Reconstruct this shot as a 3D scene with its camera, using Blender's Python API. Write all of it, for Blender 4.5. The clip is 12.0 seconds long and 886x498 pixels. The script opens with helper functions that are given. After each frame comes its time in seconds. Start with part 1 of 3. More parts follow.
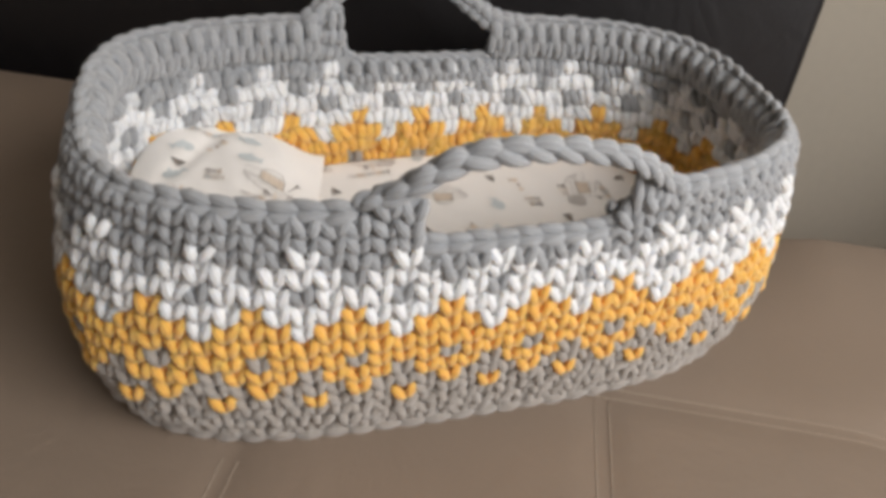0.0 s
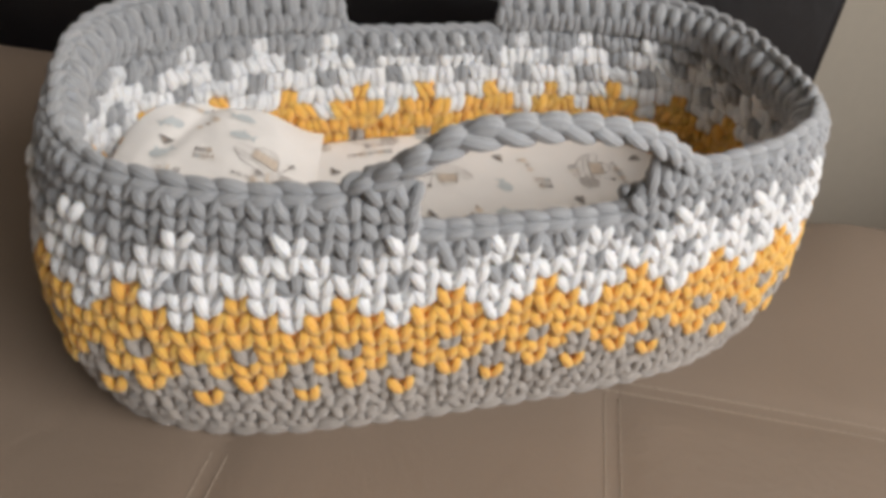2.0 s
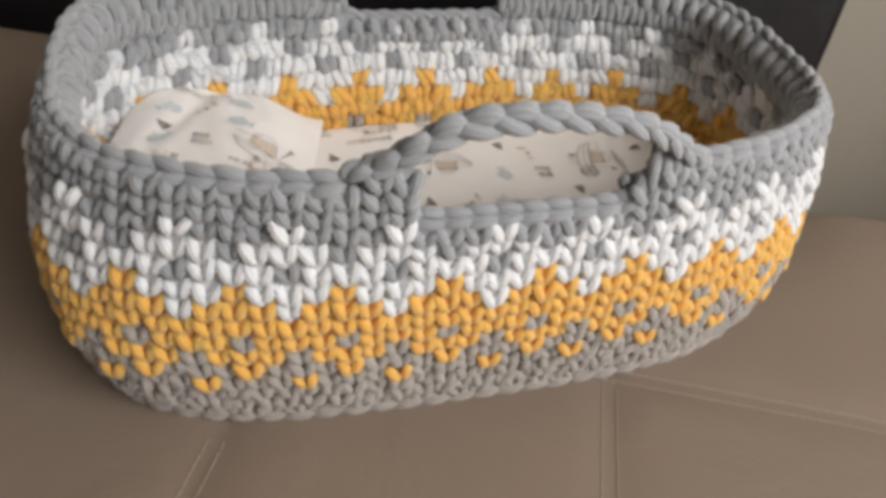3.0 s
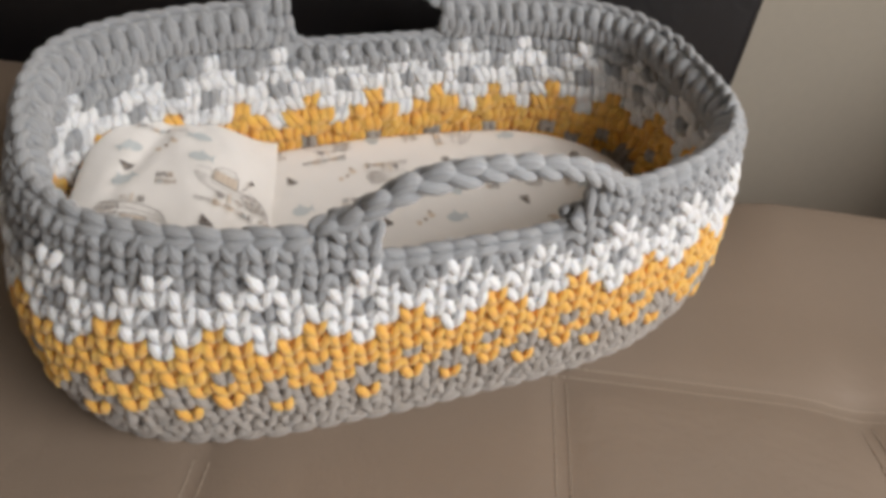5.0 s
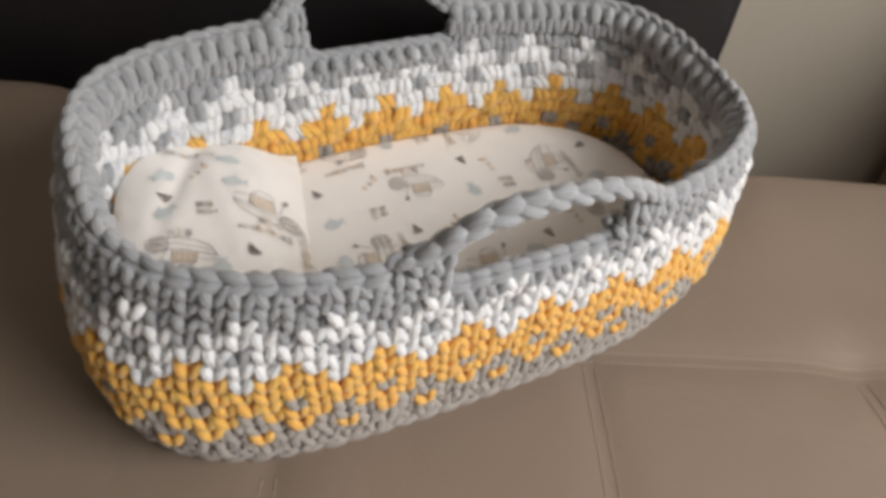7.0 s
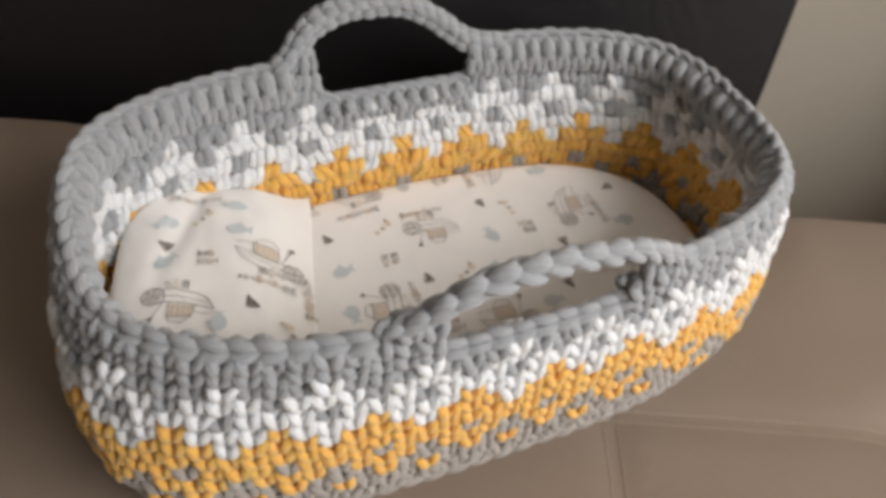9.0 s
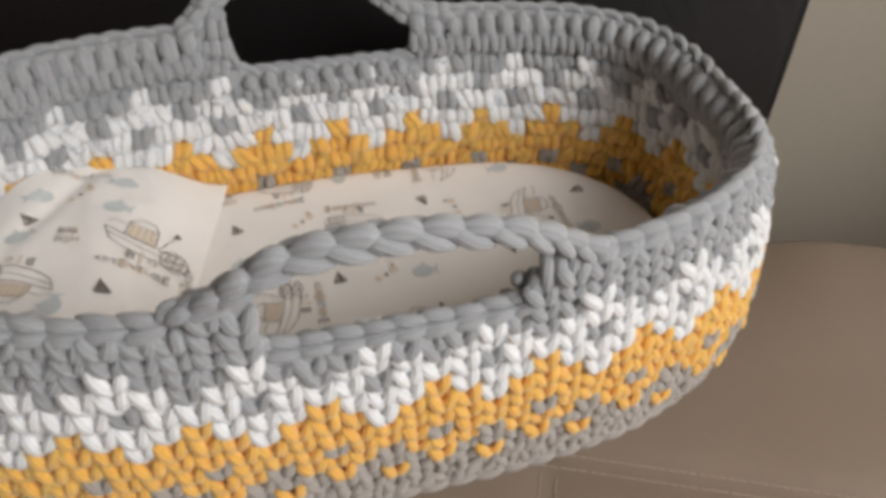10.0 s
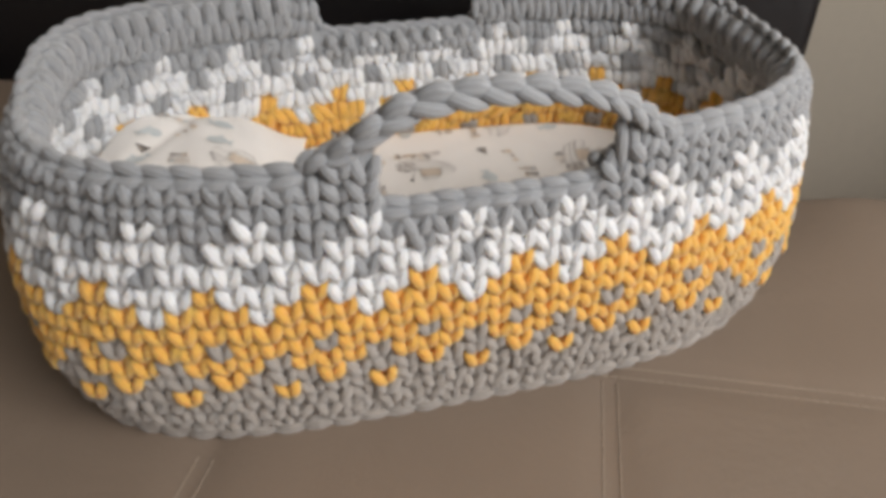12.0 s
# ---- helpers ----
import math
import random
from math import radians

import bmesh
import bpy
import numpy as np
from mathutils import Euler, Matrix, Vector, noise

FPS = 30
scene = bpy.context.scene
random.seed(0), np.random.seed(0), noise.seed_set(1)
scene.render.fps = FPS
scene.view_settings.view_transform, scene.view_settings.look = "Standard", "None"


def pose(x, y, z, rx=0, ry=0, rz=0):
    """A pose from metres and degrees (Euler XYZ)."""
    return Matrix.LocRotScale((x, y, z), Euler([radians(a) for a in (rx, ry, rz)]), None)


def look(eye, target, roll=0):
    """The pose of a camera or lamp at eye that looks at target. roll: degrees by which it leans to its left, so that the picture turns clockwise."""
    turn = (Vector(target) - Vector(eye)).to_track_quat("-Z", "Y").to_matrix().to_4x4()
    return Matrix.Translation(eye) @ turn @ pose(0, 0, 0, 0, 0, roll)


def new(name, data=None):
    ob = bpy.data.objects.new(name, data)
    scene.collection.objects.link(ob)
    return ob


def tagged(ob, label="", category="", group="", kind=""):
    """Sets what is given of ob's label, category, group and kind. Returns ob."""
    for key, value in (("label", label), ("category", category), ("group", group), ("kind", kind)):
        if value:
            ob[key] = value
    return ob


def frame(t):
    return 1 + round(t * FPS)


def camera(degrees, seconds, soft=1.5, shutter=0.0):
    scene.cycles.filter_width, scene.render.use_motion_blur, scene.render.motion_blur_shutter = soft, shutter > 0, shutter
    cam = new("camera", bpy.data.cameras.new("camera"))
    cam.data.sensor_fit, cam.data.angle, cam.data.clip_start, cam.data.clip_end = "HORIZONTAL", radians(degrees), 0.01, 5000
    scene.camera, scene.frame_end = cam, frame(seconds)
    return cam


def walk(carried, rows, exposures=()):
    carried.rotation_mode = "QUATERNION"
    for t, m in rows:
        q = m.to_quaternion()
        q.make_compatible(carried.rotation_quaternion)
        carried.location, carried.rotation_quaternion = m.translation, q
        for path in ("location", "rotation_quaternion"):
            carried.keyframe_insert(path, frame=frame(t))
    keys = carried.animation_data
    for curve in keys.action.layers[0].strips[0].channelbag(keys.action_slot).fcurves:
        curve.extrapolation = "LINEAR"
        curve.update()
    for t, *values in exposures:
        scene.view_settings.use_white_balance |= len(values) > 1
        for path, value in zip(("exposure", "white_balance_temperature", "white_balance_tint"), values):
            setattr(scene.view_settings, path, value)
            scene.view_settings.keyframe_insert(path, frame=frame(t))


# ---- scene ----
cam = camera(64.4, 12.0, soft=4.3, shutter=0.5)
PATH = [
    (0, (0.186, 0.16, 0.535), (0.015, 1.785, -0.619), 5.3),
    (0.5, (0.181, 0.158, 0.53), (0.012, 1.767, -0.645), 6.8),
    (1, (0.185, 0.172, 0.526), (-0.006, 1.764, -0.669), 5.5),
    (1.5, (0.19, 0.186, 0.518), (-0.011, 1.773, -0.682), 5.3),
    (2, (0.194, 0.197, 0.518), (-0.01, 1.779, -0.688), 4.9),
    (2.5, (0.197, 0.197, 0.52), (-0.021, 1.755, -0.716), 4.7),
    (3, (0.194, 0.2, 0.518), (-0.002, 1.759, -0.718), 5.5),
    (3.5, (0.191, 0.215, 0.532), (0.054, 1.781, -0.704), 4.8),
    (5.5, (0.169, 0.187, 0.611), (0.141, 1.694, -0.703), 6.4),
    (6, (0.144, 0.186, 0.63), (0.05, 1.696, -0.678), 4.2),
    (6.5, (0.11, 0.193, 0.639), (0.145, 1.659, -0.721), 6.1),
    (8.5, (0.063, 0.234, 0.654), (0.265, 1.638, -0.756), 6.0),
    (9, (0.128, 0.254, 0.648), (0.099, 1.719, -0.714), 2.9),
    (9.5, (0.241, 0.308, 0.645), (-0.07, 1.733, -0.723), -1.8),
    (9.7, (0.276, 0.310, 0.607), (-0.094, 1.783, -0.693), -2.6),
    (10, (0.272, 0.329, 0.545), (0.028, 1.845, -0.736), 0.6),
    (10.2, (0.282, 0.335, 0.532), (-0.062, 1.841, -0.738), -2.1),
    (10.5, (0.289, 0.314, 0.482), (-0.079, 1.878, -0.709), -2.3),
    (11, (0.293, 0.293, 0.454), (-0.031, 1.865, -0.739), -2.1),
    (11.5, (0.278, 0.256, 0.465), (-0.071, 1.829, -0.721), -1.6),
    (12, (0.238, 0.194, 0.484), (-0.05, 1.807, -0.662), -0.3),
]
walk(cam, [(t, look(eye, target, roll)) for t, eye, target, roll in PATH],
     [(0, -0.02), (2, -0.06), (3.5, -0.11), (5.5, -0.08), (6.5, 0.01), (9, -0.02), (9.5, -0.09), (10, -0.22), (10.5, -0.30), (11.5, -0.30), (12, -0.16)])

# ---- world and light ----
world = bpy.data.worlds.new("sky")
scene.world = world
world.use_nodes = True
wn = world.node_tree.nodes
sky = wn.new("ShaderNodeTexSky")
sky.sky_type, sky.sun_disc = "NISHITA", False
sky.sun_elevation, sky.sun_rotation = radians(38), radians(125)
world.node_tree.links.new(sky.outputs[0], wn["Background"].inputs[0])
wn["Background"].inputs[1].default_value = 0.12

WIN = (1.47, -0.20, 1.22, 1.4, 1.3)      # window centre x, y, z, width, height
lamp = bpy.data.lights.new("window_daylight", "AREA")
lamp.shape, lamp.size, lamp.size_y = "RECTANGLE", WIN[3] - 0.1, WIN[4] - 0.1
lamp.energy, lamp.color = 46.5, (1.0, 0.97, 0.955)
daylight = new("window_daylight", lamp)
daylight.matrix_world = look((WIN[0] + 0.02, WIN[1], WIN[2]), (WIN[0] - 1, WIN[1] + 0.50, WIN[2] - 0.55))

# ---- materials ----


def material(name, rough=0.7, metal=0.0):
    m = bpy.data.materials.new(name)
    m.use_nodes = True
    nt = m.node_tree
    b = nt.nodes["Principled BSDF"]
    b.inputs["Roughness"].default_value, b.inputs["Metallic"].default_value = rough, metal
    return m, nt, b


def add(nt, kind, **values):
    n = nt.nodes.new(kind)
    for k, v in values.items():
        n.inputs[k.replace("_", " ")].default_value = v
    return n


def mix(nt, fac, a, b, blend="MIX"):
    n = nt.nodes.new("ShaderNodeMix")
    n.data_type, n.blend_type = "RGBA", blend
    for s, v in ((0, fac), (6, a), (7, b)):
        if hasattr(v, "links"):
            nt.links.new(v, n.inputs[s])
        else:
            n.inputs[s].default_value = v
    return n.outputs[2]


def math_node(nt, op, a, b=0.0):
    n = nt.nodes.new("ShaderNodeMath")
    n.operation = op
    for s, v in ((0, a), (1, b)):
        if hasattr(v, "links"):
            nt.links.new(v, n.inputs[s])
        else:
            n.inputs[s].default_value = v
    return n.outputs[0]


def bump(nt, height, strength, distance, normal=None):
    n = add(nt, "ShaderNodeBump", Strength=strength, Distance=distance)
    nt.links.new(height, n.inputs["Height"])
    if normal:
        nt.links.new(normal, n.inputs["Normal"])
    return n.outputs[0]


def rgb(c):
    return (*c, 1.0)


def scaled(c, k):
    return tuple(min(1.0, v * k) for v in c)


def yarn(name, colour, spread=0.12):
    """Soft plied cotton yarn: strands along the length, fuzz, a little change from stitch to stitch."""
    m, nt, b = material(name, 0.92)
    L = nt.links
    uv = nt.nodes.new("ShaderNodeTexCoord")
    strands = nt.nodes.new("ShaderNodeTexWave")
    strands.wave_type, strands.bands_direction = "BANDS", "X"
    mp = add(nt, "ShaderNodeMapping", Scale=(1.0, 0.35, 1.0))
    mp.inputs["Rotation"].default_value = (0, 0, 0.35)
    L.new(uv.outputs["UV"], mp.inputs[0])
    L.new(mp.outputs[0], strands.inputs[0])
    for k, v in (("Scale", 1.5), ("Distortion", 1.3), ("Detail", 2.0), ("Detail Scale", 1.2)):
        strands.inputs[k].default_value = v
    fuzz = add(nt, "ShaderNodeTexNoise", Scale=420.0, Detail=3.0, Roughness=0.7)
    L.new(uv.outputs["Object"], fuzz.inputs[0])
    patch = add(nt, "ShaderNodeTexNoise", Scale=26.0, Detail=2.0)
    L.new(uv.outputs["Object"], patch.inputs[0])
    base = mix(nt, patch.outputs[0], rgb(scaled(colour, 1 - spread)), rgb(scaled(colour, 1 + spread)))
    base = mix(nt, math_node(nt, "MULTIPLY", strands.outputs[1], 0.34), base, rgb(scaled(colour, 0.62)))
    info = nt.nodes.new("ShaderNodeObjectInfo")
    geo = nt.nodes.new("ShaderNodeNewGeometry")
    rnd = math_node(nt, "FRACT", math_node(nt, "ADD", info.outputs["Random"], geo.outputs["Random Per Island"]))
    base = mix(nt, math_node(nt, "MULTIPLY", rnd, 0.35), base, rgb(scaled(colour, 0.72)))
    L.new(base, b.inputs["Base Color"])
    n1 = bump(nt, math_node(nt, "SUBTRACT", 1.0, strands.outputs[1]), 0.5, 0.0012)
    n2 = bump(nt, fuzz.outputs[0], 0.5, 0.0010, n1)
    L.new(n2, b.inputs["Normal"])
    b.inputs["Subsurface Weight"].default_value = 0.6
    b.inputs["Subsurface Radius"].default_value = (1.0, 0.88, 0.76)
    b.inputs["Subsurface Scale"].default_value = 0.008
    b.inputs["Sheen Weight"].default_value = 0.35
    b.inputs["Sheen Roughness"].default_value = 0.6
    return m


GREY = yarn("grey_yarn", (0.345, 0.355, 0.366))
WHITE = yarn("white_yarn", (0.87, 0.87, 0.865), 0.03)
YELLOW = yarn("yellow_yarn", (0.94, 0.485, 0.090))
TAUPE = yarn("taupe_yarn", (0.40, 0.36, 0.32))
YARNS = [GREY, WHITE, YELLOW, TAUPE]


def leather(name, colour, rough, grain=0.35):
    m, nt, b = material(name, rough)
    L = nt.links
    tc = nt.nodes.new("ShaderNodeTexCoord")
    pores = nt.nodes.new("ShaderNodeTexVoronoi")
    pores.inputs["Scale"].default_value = 520.0
    L.new(tc.outputs["Object"], pores.inputs[0])
    wrinkle = add(nt, "ShaderNodeTexNoise", Scale=9.0, Detail=6.0, Roughness=0.62, Distortion=0.6)
    L.new(tc.outputs["Object"], wrinkle.inputs[0])
    stain = add(nt, "ShaderNodeTexNoise", Scale=2.6, Detail=3.0)
    L.new(tc.outputs["Object"], stain.inputs[0])
    warm = (colour[0] * 1.10, colour[1] * 1.03, colour[2] * 0.98)
    col = mix(nt, stain.outputs[0], rgb(scaled(colour, 0.86)), rgb(scaled(warm, 1.10)))
    col = mix(nt, math_node(nt, "MULTIPLY", pores.outputs[0], 0.25), col, rgb(scaled(colour, 0.8)))
    L.new(col, b.inputs["Base Color"])
    rr = add(nt, "ShaderNodeMapRange", To_Min=rough - 0.06, To_Max=rough + 0.10)
    L.new(wrinkle.outputs[0], rr.inputs[0])
    L.new(rr.outputs[0], b.inputs["Roughness"])
    n1 = bump(nt, wrinkle.outputs[0], 0.45, 0.007)
    n2 = bump(nt, pores.outputs[0], grain, 0.0006, n1)
    L.new(n2, b.inputs["Normal"])
    return m


BEIGE = leather("beige_leather", (0.240, 0.190, 0.146), 0.50)
BLACK = leather("black_leather", (0.011, 0.010, 0.011), 0.46)


def cloth(name, colour, weave=1100.0):
    m, nt, b = material(name, 0.95)
    L = nt.links
    tc = nt.nodes.new("ShaderNodeTexCoord")
    w1 = nt.nodes.new("ShaderNodeTexWave")
    w2 = nt.nodes.new("ShaderNodeTexWave")
    w1.bands_direction, w2.bands_direction = "X", "Y"
    for w in (w1, w2):
        w.inputs["Scale"].default_value = weave / 6.0
        w.inputs["Distortion"].default_value = 0.5
        L.new(tc.outputs["Object"], w.inputs[0])
    crease = add(nt, "ShaderNodeTexNoise", Scale=14.0, Detail=4.0, Distortion=0.8)
    L.new(tc.outputs["Object"], crease.inputs[0])
    col = mix(nt, crease.outputs[0], rgb(scaled(colour, 0.94)), rgb(scaled(colour, 1.05)))
    L.new(col, b.inputs["Base Color"])
    n1 = bump(nt, crease.outputs[0], 0.35, 0.006)
    both = math_node(nt, "ADD", w1.outputs[1], w2.outputs[1])
    L.new(bump(nt, both, 0.15, 0.0003, n1), b.inputs["Normal"])
    b.inputs["Sheen Weight"].default_value = 0.15
    return m


COTTON = cloth("printed_cotton", (0.92, 0.885, 0.84))


def ink(name, colour):
    m, nt, b = material(name, 0.95)
    tc = nt.nodes.new("ShaderNodeTexCoord")
    n = add(nt, "ShaderNodeTexNoise", Scale=900.0, Detail=2.0)
    nt.links.new(tc.outputs["Object"], n.inputs[0])
    nt.links.new(mix(nt, n.outputs[0], rgb(scaled(colour, 0.85)), rgb(scaled(colour, 1.2))), b.inputs["Base Color"])
    return m


INK_DARK = ink("dark_print", (0.16, 0.135, 0.12))
INK_BROWN = ink("brown_print", (0.42, 0.335, 0.26))
INK_TAN = ink("tan_print", (0.75, 0.645, 0.53))
INK_BLUE = ink("pale_blue_print", (0.60, 0.635, 0.635))
INKS = [INK_DARK, INK_BROWN, INK_TAN, INK_BLUE]


def plaster(name, colour):
    m, nt, b = material(name, 0.9)
    tc = nt.nodes.new("ShaderNodeTexCoord")
    n = add(nt, "ShaderNodeTexNoise", Scale=60.0, Detail=5.0)
    nt.links.new(tc.outputs["Object"], n.inputs[0])
    nt.links.new(mix(nt, n.outputs[0], rgb(scaled(colour, 0.95)), rgb(scaled(colour, 1.04))), b.inputs["Base Color"])
    nt.links.new(bump(nt, n.outputs[0], 0.2, 0.002), b.inputs["Normal"])
    return m


BACKWALL = plaster("cream_wall", (0.50, 0.445, 0.36))
WALL = plaster("painted_wall", (0.58, 0.54, 0.49))
# Unseen west wall, darkened to cut bounce on the left; WALL is lighter for fill.
WESTWALL = plaster("dark_unseen_wall", (0.13, 0.11, 0.09))
CEILING = plaster("white_ceiling", (0.86, 0.85, 0.83))
FLOOR = plaster("wooden_floor", (0.26, 0.17, 0.10))
FRAME = plaster("white_window_paint", (0.78, 0.78, 0.76))
THREAD = ink("seam_thread", (0.37, 0.305, 0.238))

# ---- mesh building ----


class Geo:
    """Gathers vertices, faces, UVs and material slots for one mesh."""

    def __init__(self):
        self.v, self.f, self.uv, self.m, self.n = [], [], [], [], 0

    def put(self, verts, faces, uvs=None, slot=0):
        verts = np.asarray(verts, float)
        self.v.append(verts)
        self.uv.append(np.asarray(uvs, float) if uvs is not None else np.zeros((len(verts), 2)))
        self.f.extend([tuple(i + self.n for i in f) for f in faces])
        self.m.extend([slot] * len(faces) if isinstance(slot, int) else slot)
        self.n += len(verts)

    def mesh(self, name, materials, smooth=True):
        me = bpy.data.meshes.new(name)
        v = np.concatenate(self.v)
        me.from_pydata(v.tolist(), [], self.f)
        for mat in materials:
            me.materials.append(mat)
        me.polygons.foreach_set("material_index", self.m)
        me.polygons.foreach_set("use_smooth", [smooth] * len(self.f))
        layer = me.uv_layers.new(name="UVMap")
        loops = np.empty(len(me.loops), int)
        me.loops.foreach_get("vertex_index", loops)
        layer.data.foreach_set("uv", np.concatenate(self.uv)[loops].ravel())
        me.update()
        return me


def part(name, data, parent=None, label="", kind="", group="", category=""):
    ob = new(name, data)
    if parent:
        ob.parent = parent
    return tagged(ob, label, category, group, kind)


def unit(a):
    a = np.asarray(a, float)
    return a / (np.linalg.norm(a) + 1e-12)


def sweep(path, radii, up, seg=8, flat=1.0):
    """A tube along a path, closed at both ends; flat squeezes it across the up vector."""
    path = np.asarray(path, float)
    k = len(path)
    tang = np.gradient(path, axis=0)
    verts, uvs = [], []
    ang = np.linspace(0, 2 * np.pi, seg, endpoint=False)
    run = np.concatenate([[0], np.cumsum(np.linalg.norm(np.diff(path, axis=0), axis=1))])
    ups = np.asarray(up, float)
    for i in range(k):
        t = unit(tang[i])
        u = ups[i] if ups.ndim == 2 else ups
        s = unit(np.cross(t, u))
        w = unit(np.cross(s, t))
        ring = path[i] + radii[i] * (np.cos(ang)[:, None] * s + flat * np.sin(ang)[:, None] * w)
        verts.append(ring)
        uvs.append(np.stack([2 * np.abs(ang / (2 * np.pi) - 0.5), np.full(seg, run[i] * 60)], 1))
    verts, uvs = np.concatenate(verts), np.concatenate(uvs)
    faces = [(i * seg + j, i * seg + (j + 1) % seg, (i + 1) * seg + (j + 1) % seg, (i + 1) * seg + j) for i in range(k - 1) for j in range(seg)]
    faces.append(tuple(range(seg - 1, -1, -1)))
    faces.append(tuple((k - 1) * seg + j for j in range(seg)))
    return verts, faces, uvs


def leaf(a, b, mid, r, up, n=7, seg=8, flat=0.85, club=False):
    """A fat strand from a to b, bowed through mid, thin at the ends."""
    a, b, mid = (np.asarray(q, float) for q in (a, b, mid))
    s = np.linspace(0, 1, n)[:, None]
    path = (1 - s) ** 2 * a + 2 * s * (1 - s) * mid + s ** 2 * b
    s = s[:, 0]
    radii = r * (0.45 + 0.55 * np.sin(np.pi * np.clip(0.08 + 0.86 * s, 0, 1)) ** 0.8)
    radii[0] *= 0.75
    radii[-1] *= 0.6
    if club:
        radii = r * np.interp(s, [0, 0.12, 0.4, 0.7, 0.9, 1.0], [0.36, 0.68, 1.0, 1.0, 0.82, 0.44])
    return sweep(path, radii, up, seg, flat)


def box_geo(g, lo, hi, slot=0):
    x0, y0, z0 = lo
    x1, y1, z1 = hi
    v = [(x0, y0, z0), (x1, y0, z0), (x1, y1, z0), (x0, y1, z0), (x0, y0, z1), (x1, y0, z1), (x1, y1, z1), (x0, y1, z1)]
    g.put(v, [(3, 2, 1, 0), (4, 5, 6, 7), (0, 1, 5, 4), (1, 2, 6, 5), (2, 3, 7, 6), (3, 0, 4, 7)], None, slot)


def smooth_step(a, b, x):
    t = np.clip((x - a) / (b - a), 0, 1)
    return t * t * (3 - 2 * t)


# ---- room ----
RX0, RX1, RY0, RY1, RZ0, RZ1 = -2.4, 1.50, -2.6, 1.50, -0.42, 2.4


def wall_box(name, lo, hi, mat, label, category="wall"):
    g = Geo()
    box_geo(g, lo, hi)
    return part(name, g.mesh(name, [mat], False), None, label, "structure", "", category)


wall_box("floor", (RX0, RY0, RZ0 - 0.1), (RX1, RY1, RZ0), FLOOR, "brown wooden floor of the living room", "floor")
wall_box("ceiling", (RX0, RY0, RZ1), (RX1, RY1, RZ1 + 0.1), CEILING, "plain white painted room ceiling", "ceiling")
wall_box("wall_north", (RX0 - 0.1, RY1, RZ0 - 0.1), (RX1 + 0.1, RY1 + 0.1, RZ1 + 0.1), BACKWALL, "plain cream painted wall behind the sofa")
wall_box("wall_south", (RX0 - 0.1, RY0 - 0.1, RZ0 - 0.1), (RX1 + 0.1, RY0, RZ1 + 0.1), WALL, "plain cream painted wall of the room")
wall_box("wall_west", (RX0 - 0.1, RY0, RZ0 - 0.1), (RX0, RY1, RZ1 + 0.1), WESTWALL, "unseen side wall kept dark brown to cut bounced light")
wy0, wy1, wz0, wz1 = WIN[1] - WIN[3] / 2, WIN[1] + WIN[3] / 2, WIN[2] - WIN[4] / 2, WIN[2] + WIN[4] / 2
g = Geo()
box_geo(g, (RX1, RY0, RZ0 - 0.1), (RX1 + 0.1, wy0, RZ1 + 0.1))
box_geo(g, (RX1, wy1, RZ0 - 0.1), (RX1 + 0.1, RY1, RZ1 + 0.1))
box_geo(g, (RX1, wy0, RZ0 - 0.1), (RX1 + 0.1, wy1, wz0))
box_geo(g, (RX1, wy0, wz1), (RX1 + 0.1, wy1, RZ1 + 0.1))
part("wall_east", g.mesh("wall_east", [WALL], False), None, "cream painted wall with a window opening", "structure", "", "wall")
window = part("window_1", None, None, "white framed window letting in daylight", "structure", "", "window")
g = Geo()
for lo, hi in (((RX1 + 0.04, wy0, wz0), (RX1 + 0.10, wy0 + 0.05, wz1)), ((RX1 + 0.04, wy1 - 0.05, wz0), (RX1 + 0.10, wy1, wz1)),
               ((RX1 + 0.04, wy0 + 0.05, wz0), (RX1 + 0.10, wy1 - 0.05, wz0 + 0.05)), ((RX1 + 0.04, wy0 + 0.05, wz1 - 0.05), (RX1 + 0.10, wy1 - 0.05, wz1))):
    box_geo(g, lo, hi)
part("window_frame", g.mesh("window_frame", [FRAME], False), window)

# ---- sofa ----
sofa = part("sofa", None, None, "beige leather sofa with a black leather backrest", "", "", "sofa")
SEAMS_X, SEAM_Y = (-0.03, 0.31, 0.645), 0.705


def seat_z(x, y):
    """Height of the padded seat: puffed between the seams, dimpled at the crossings, rounded at the edges."""
    dx = np.min([np.abs(x - s) for s in SEAMS_X], axis=0)
    sx = np.where(y < SEAM_Y + 0.005, np.exp(-(dx / 0.022) ** 2), 0)
    sy = np.exp(-((y - SEAM_Y) / 0.022) ** 2) * smooth_step(0.26, 0.31, x)
    z = -0.0035 * np.maximum(sx, sy) - 0.0015
    for s in SEAMS_X[2:]:
        r2 = (x - s) ** 2 + (y - SEAM_Y) ** 2
        z = z - 0.013 * np.exp(-r2 / 0.0022) * np.where(x > 0.5, 1, 0)
    z = z - 0.10 * smooth_step(0.14, -0.02, y) ** 2
    z = z + 0.105 * smooth_step(0.76, 1.05, y) * smooth_step(-0.14, -0.42, x)
    z = z + 0.031 * smooth_step(0.80, 1.03, y) * smooth_step(0.46, 0.62, x)
    edge = 1.055 - 0.014 * smooth_step(0.46, 0.58, x) - 0.012 * smooth_step(0.6, 1.0, x)
    z = z - 0.15 * np.clip((y - edge + 0.015) / 0.06, 0, 1) ** 2.2
    return z


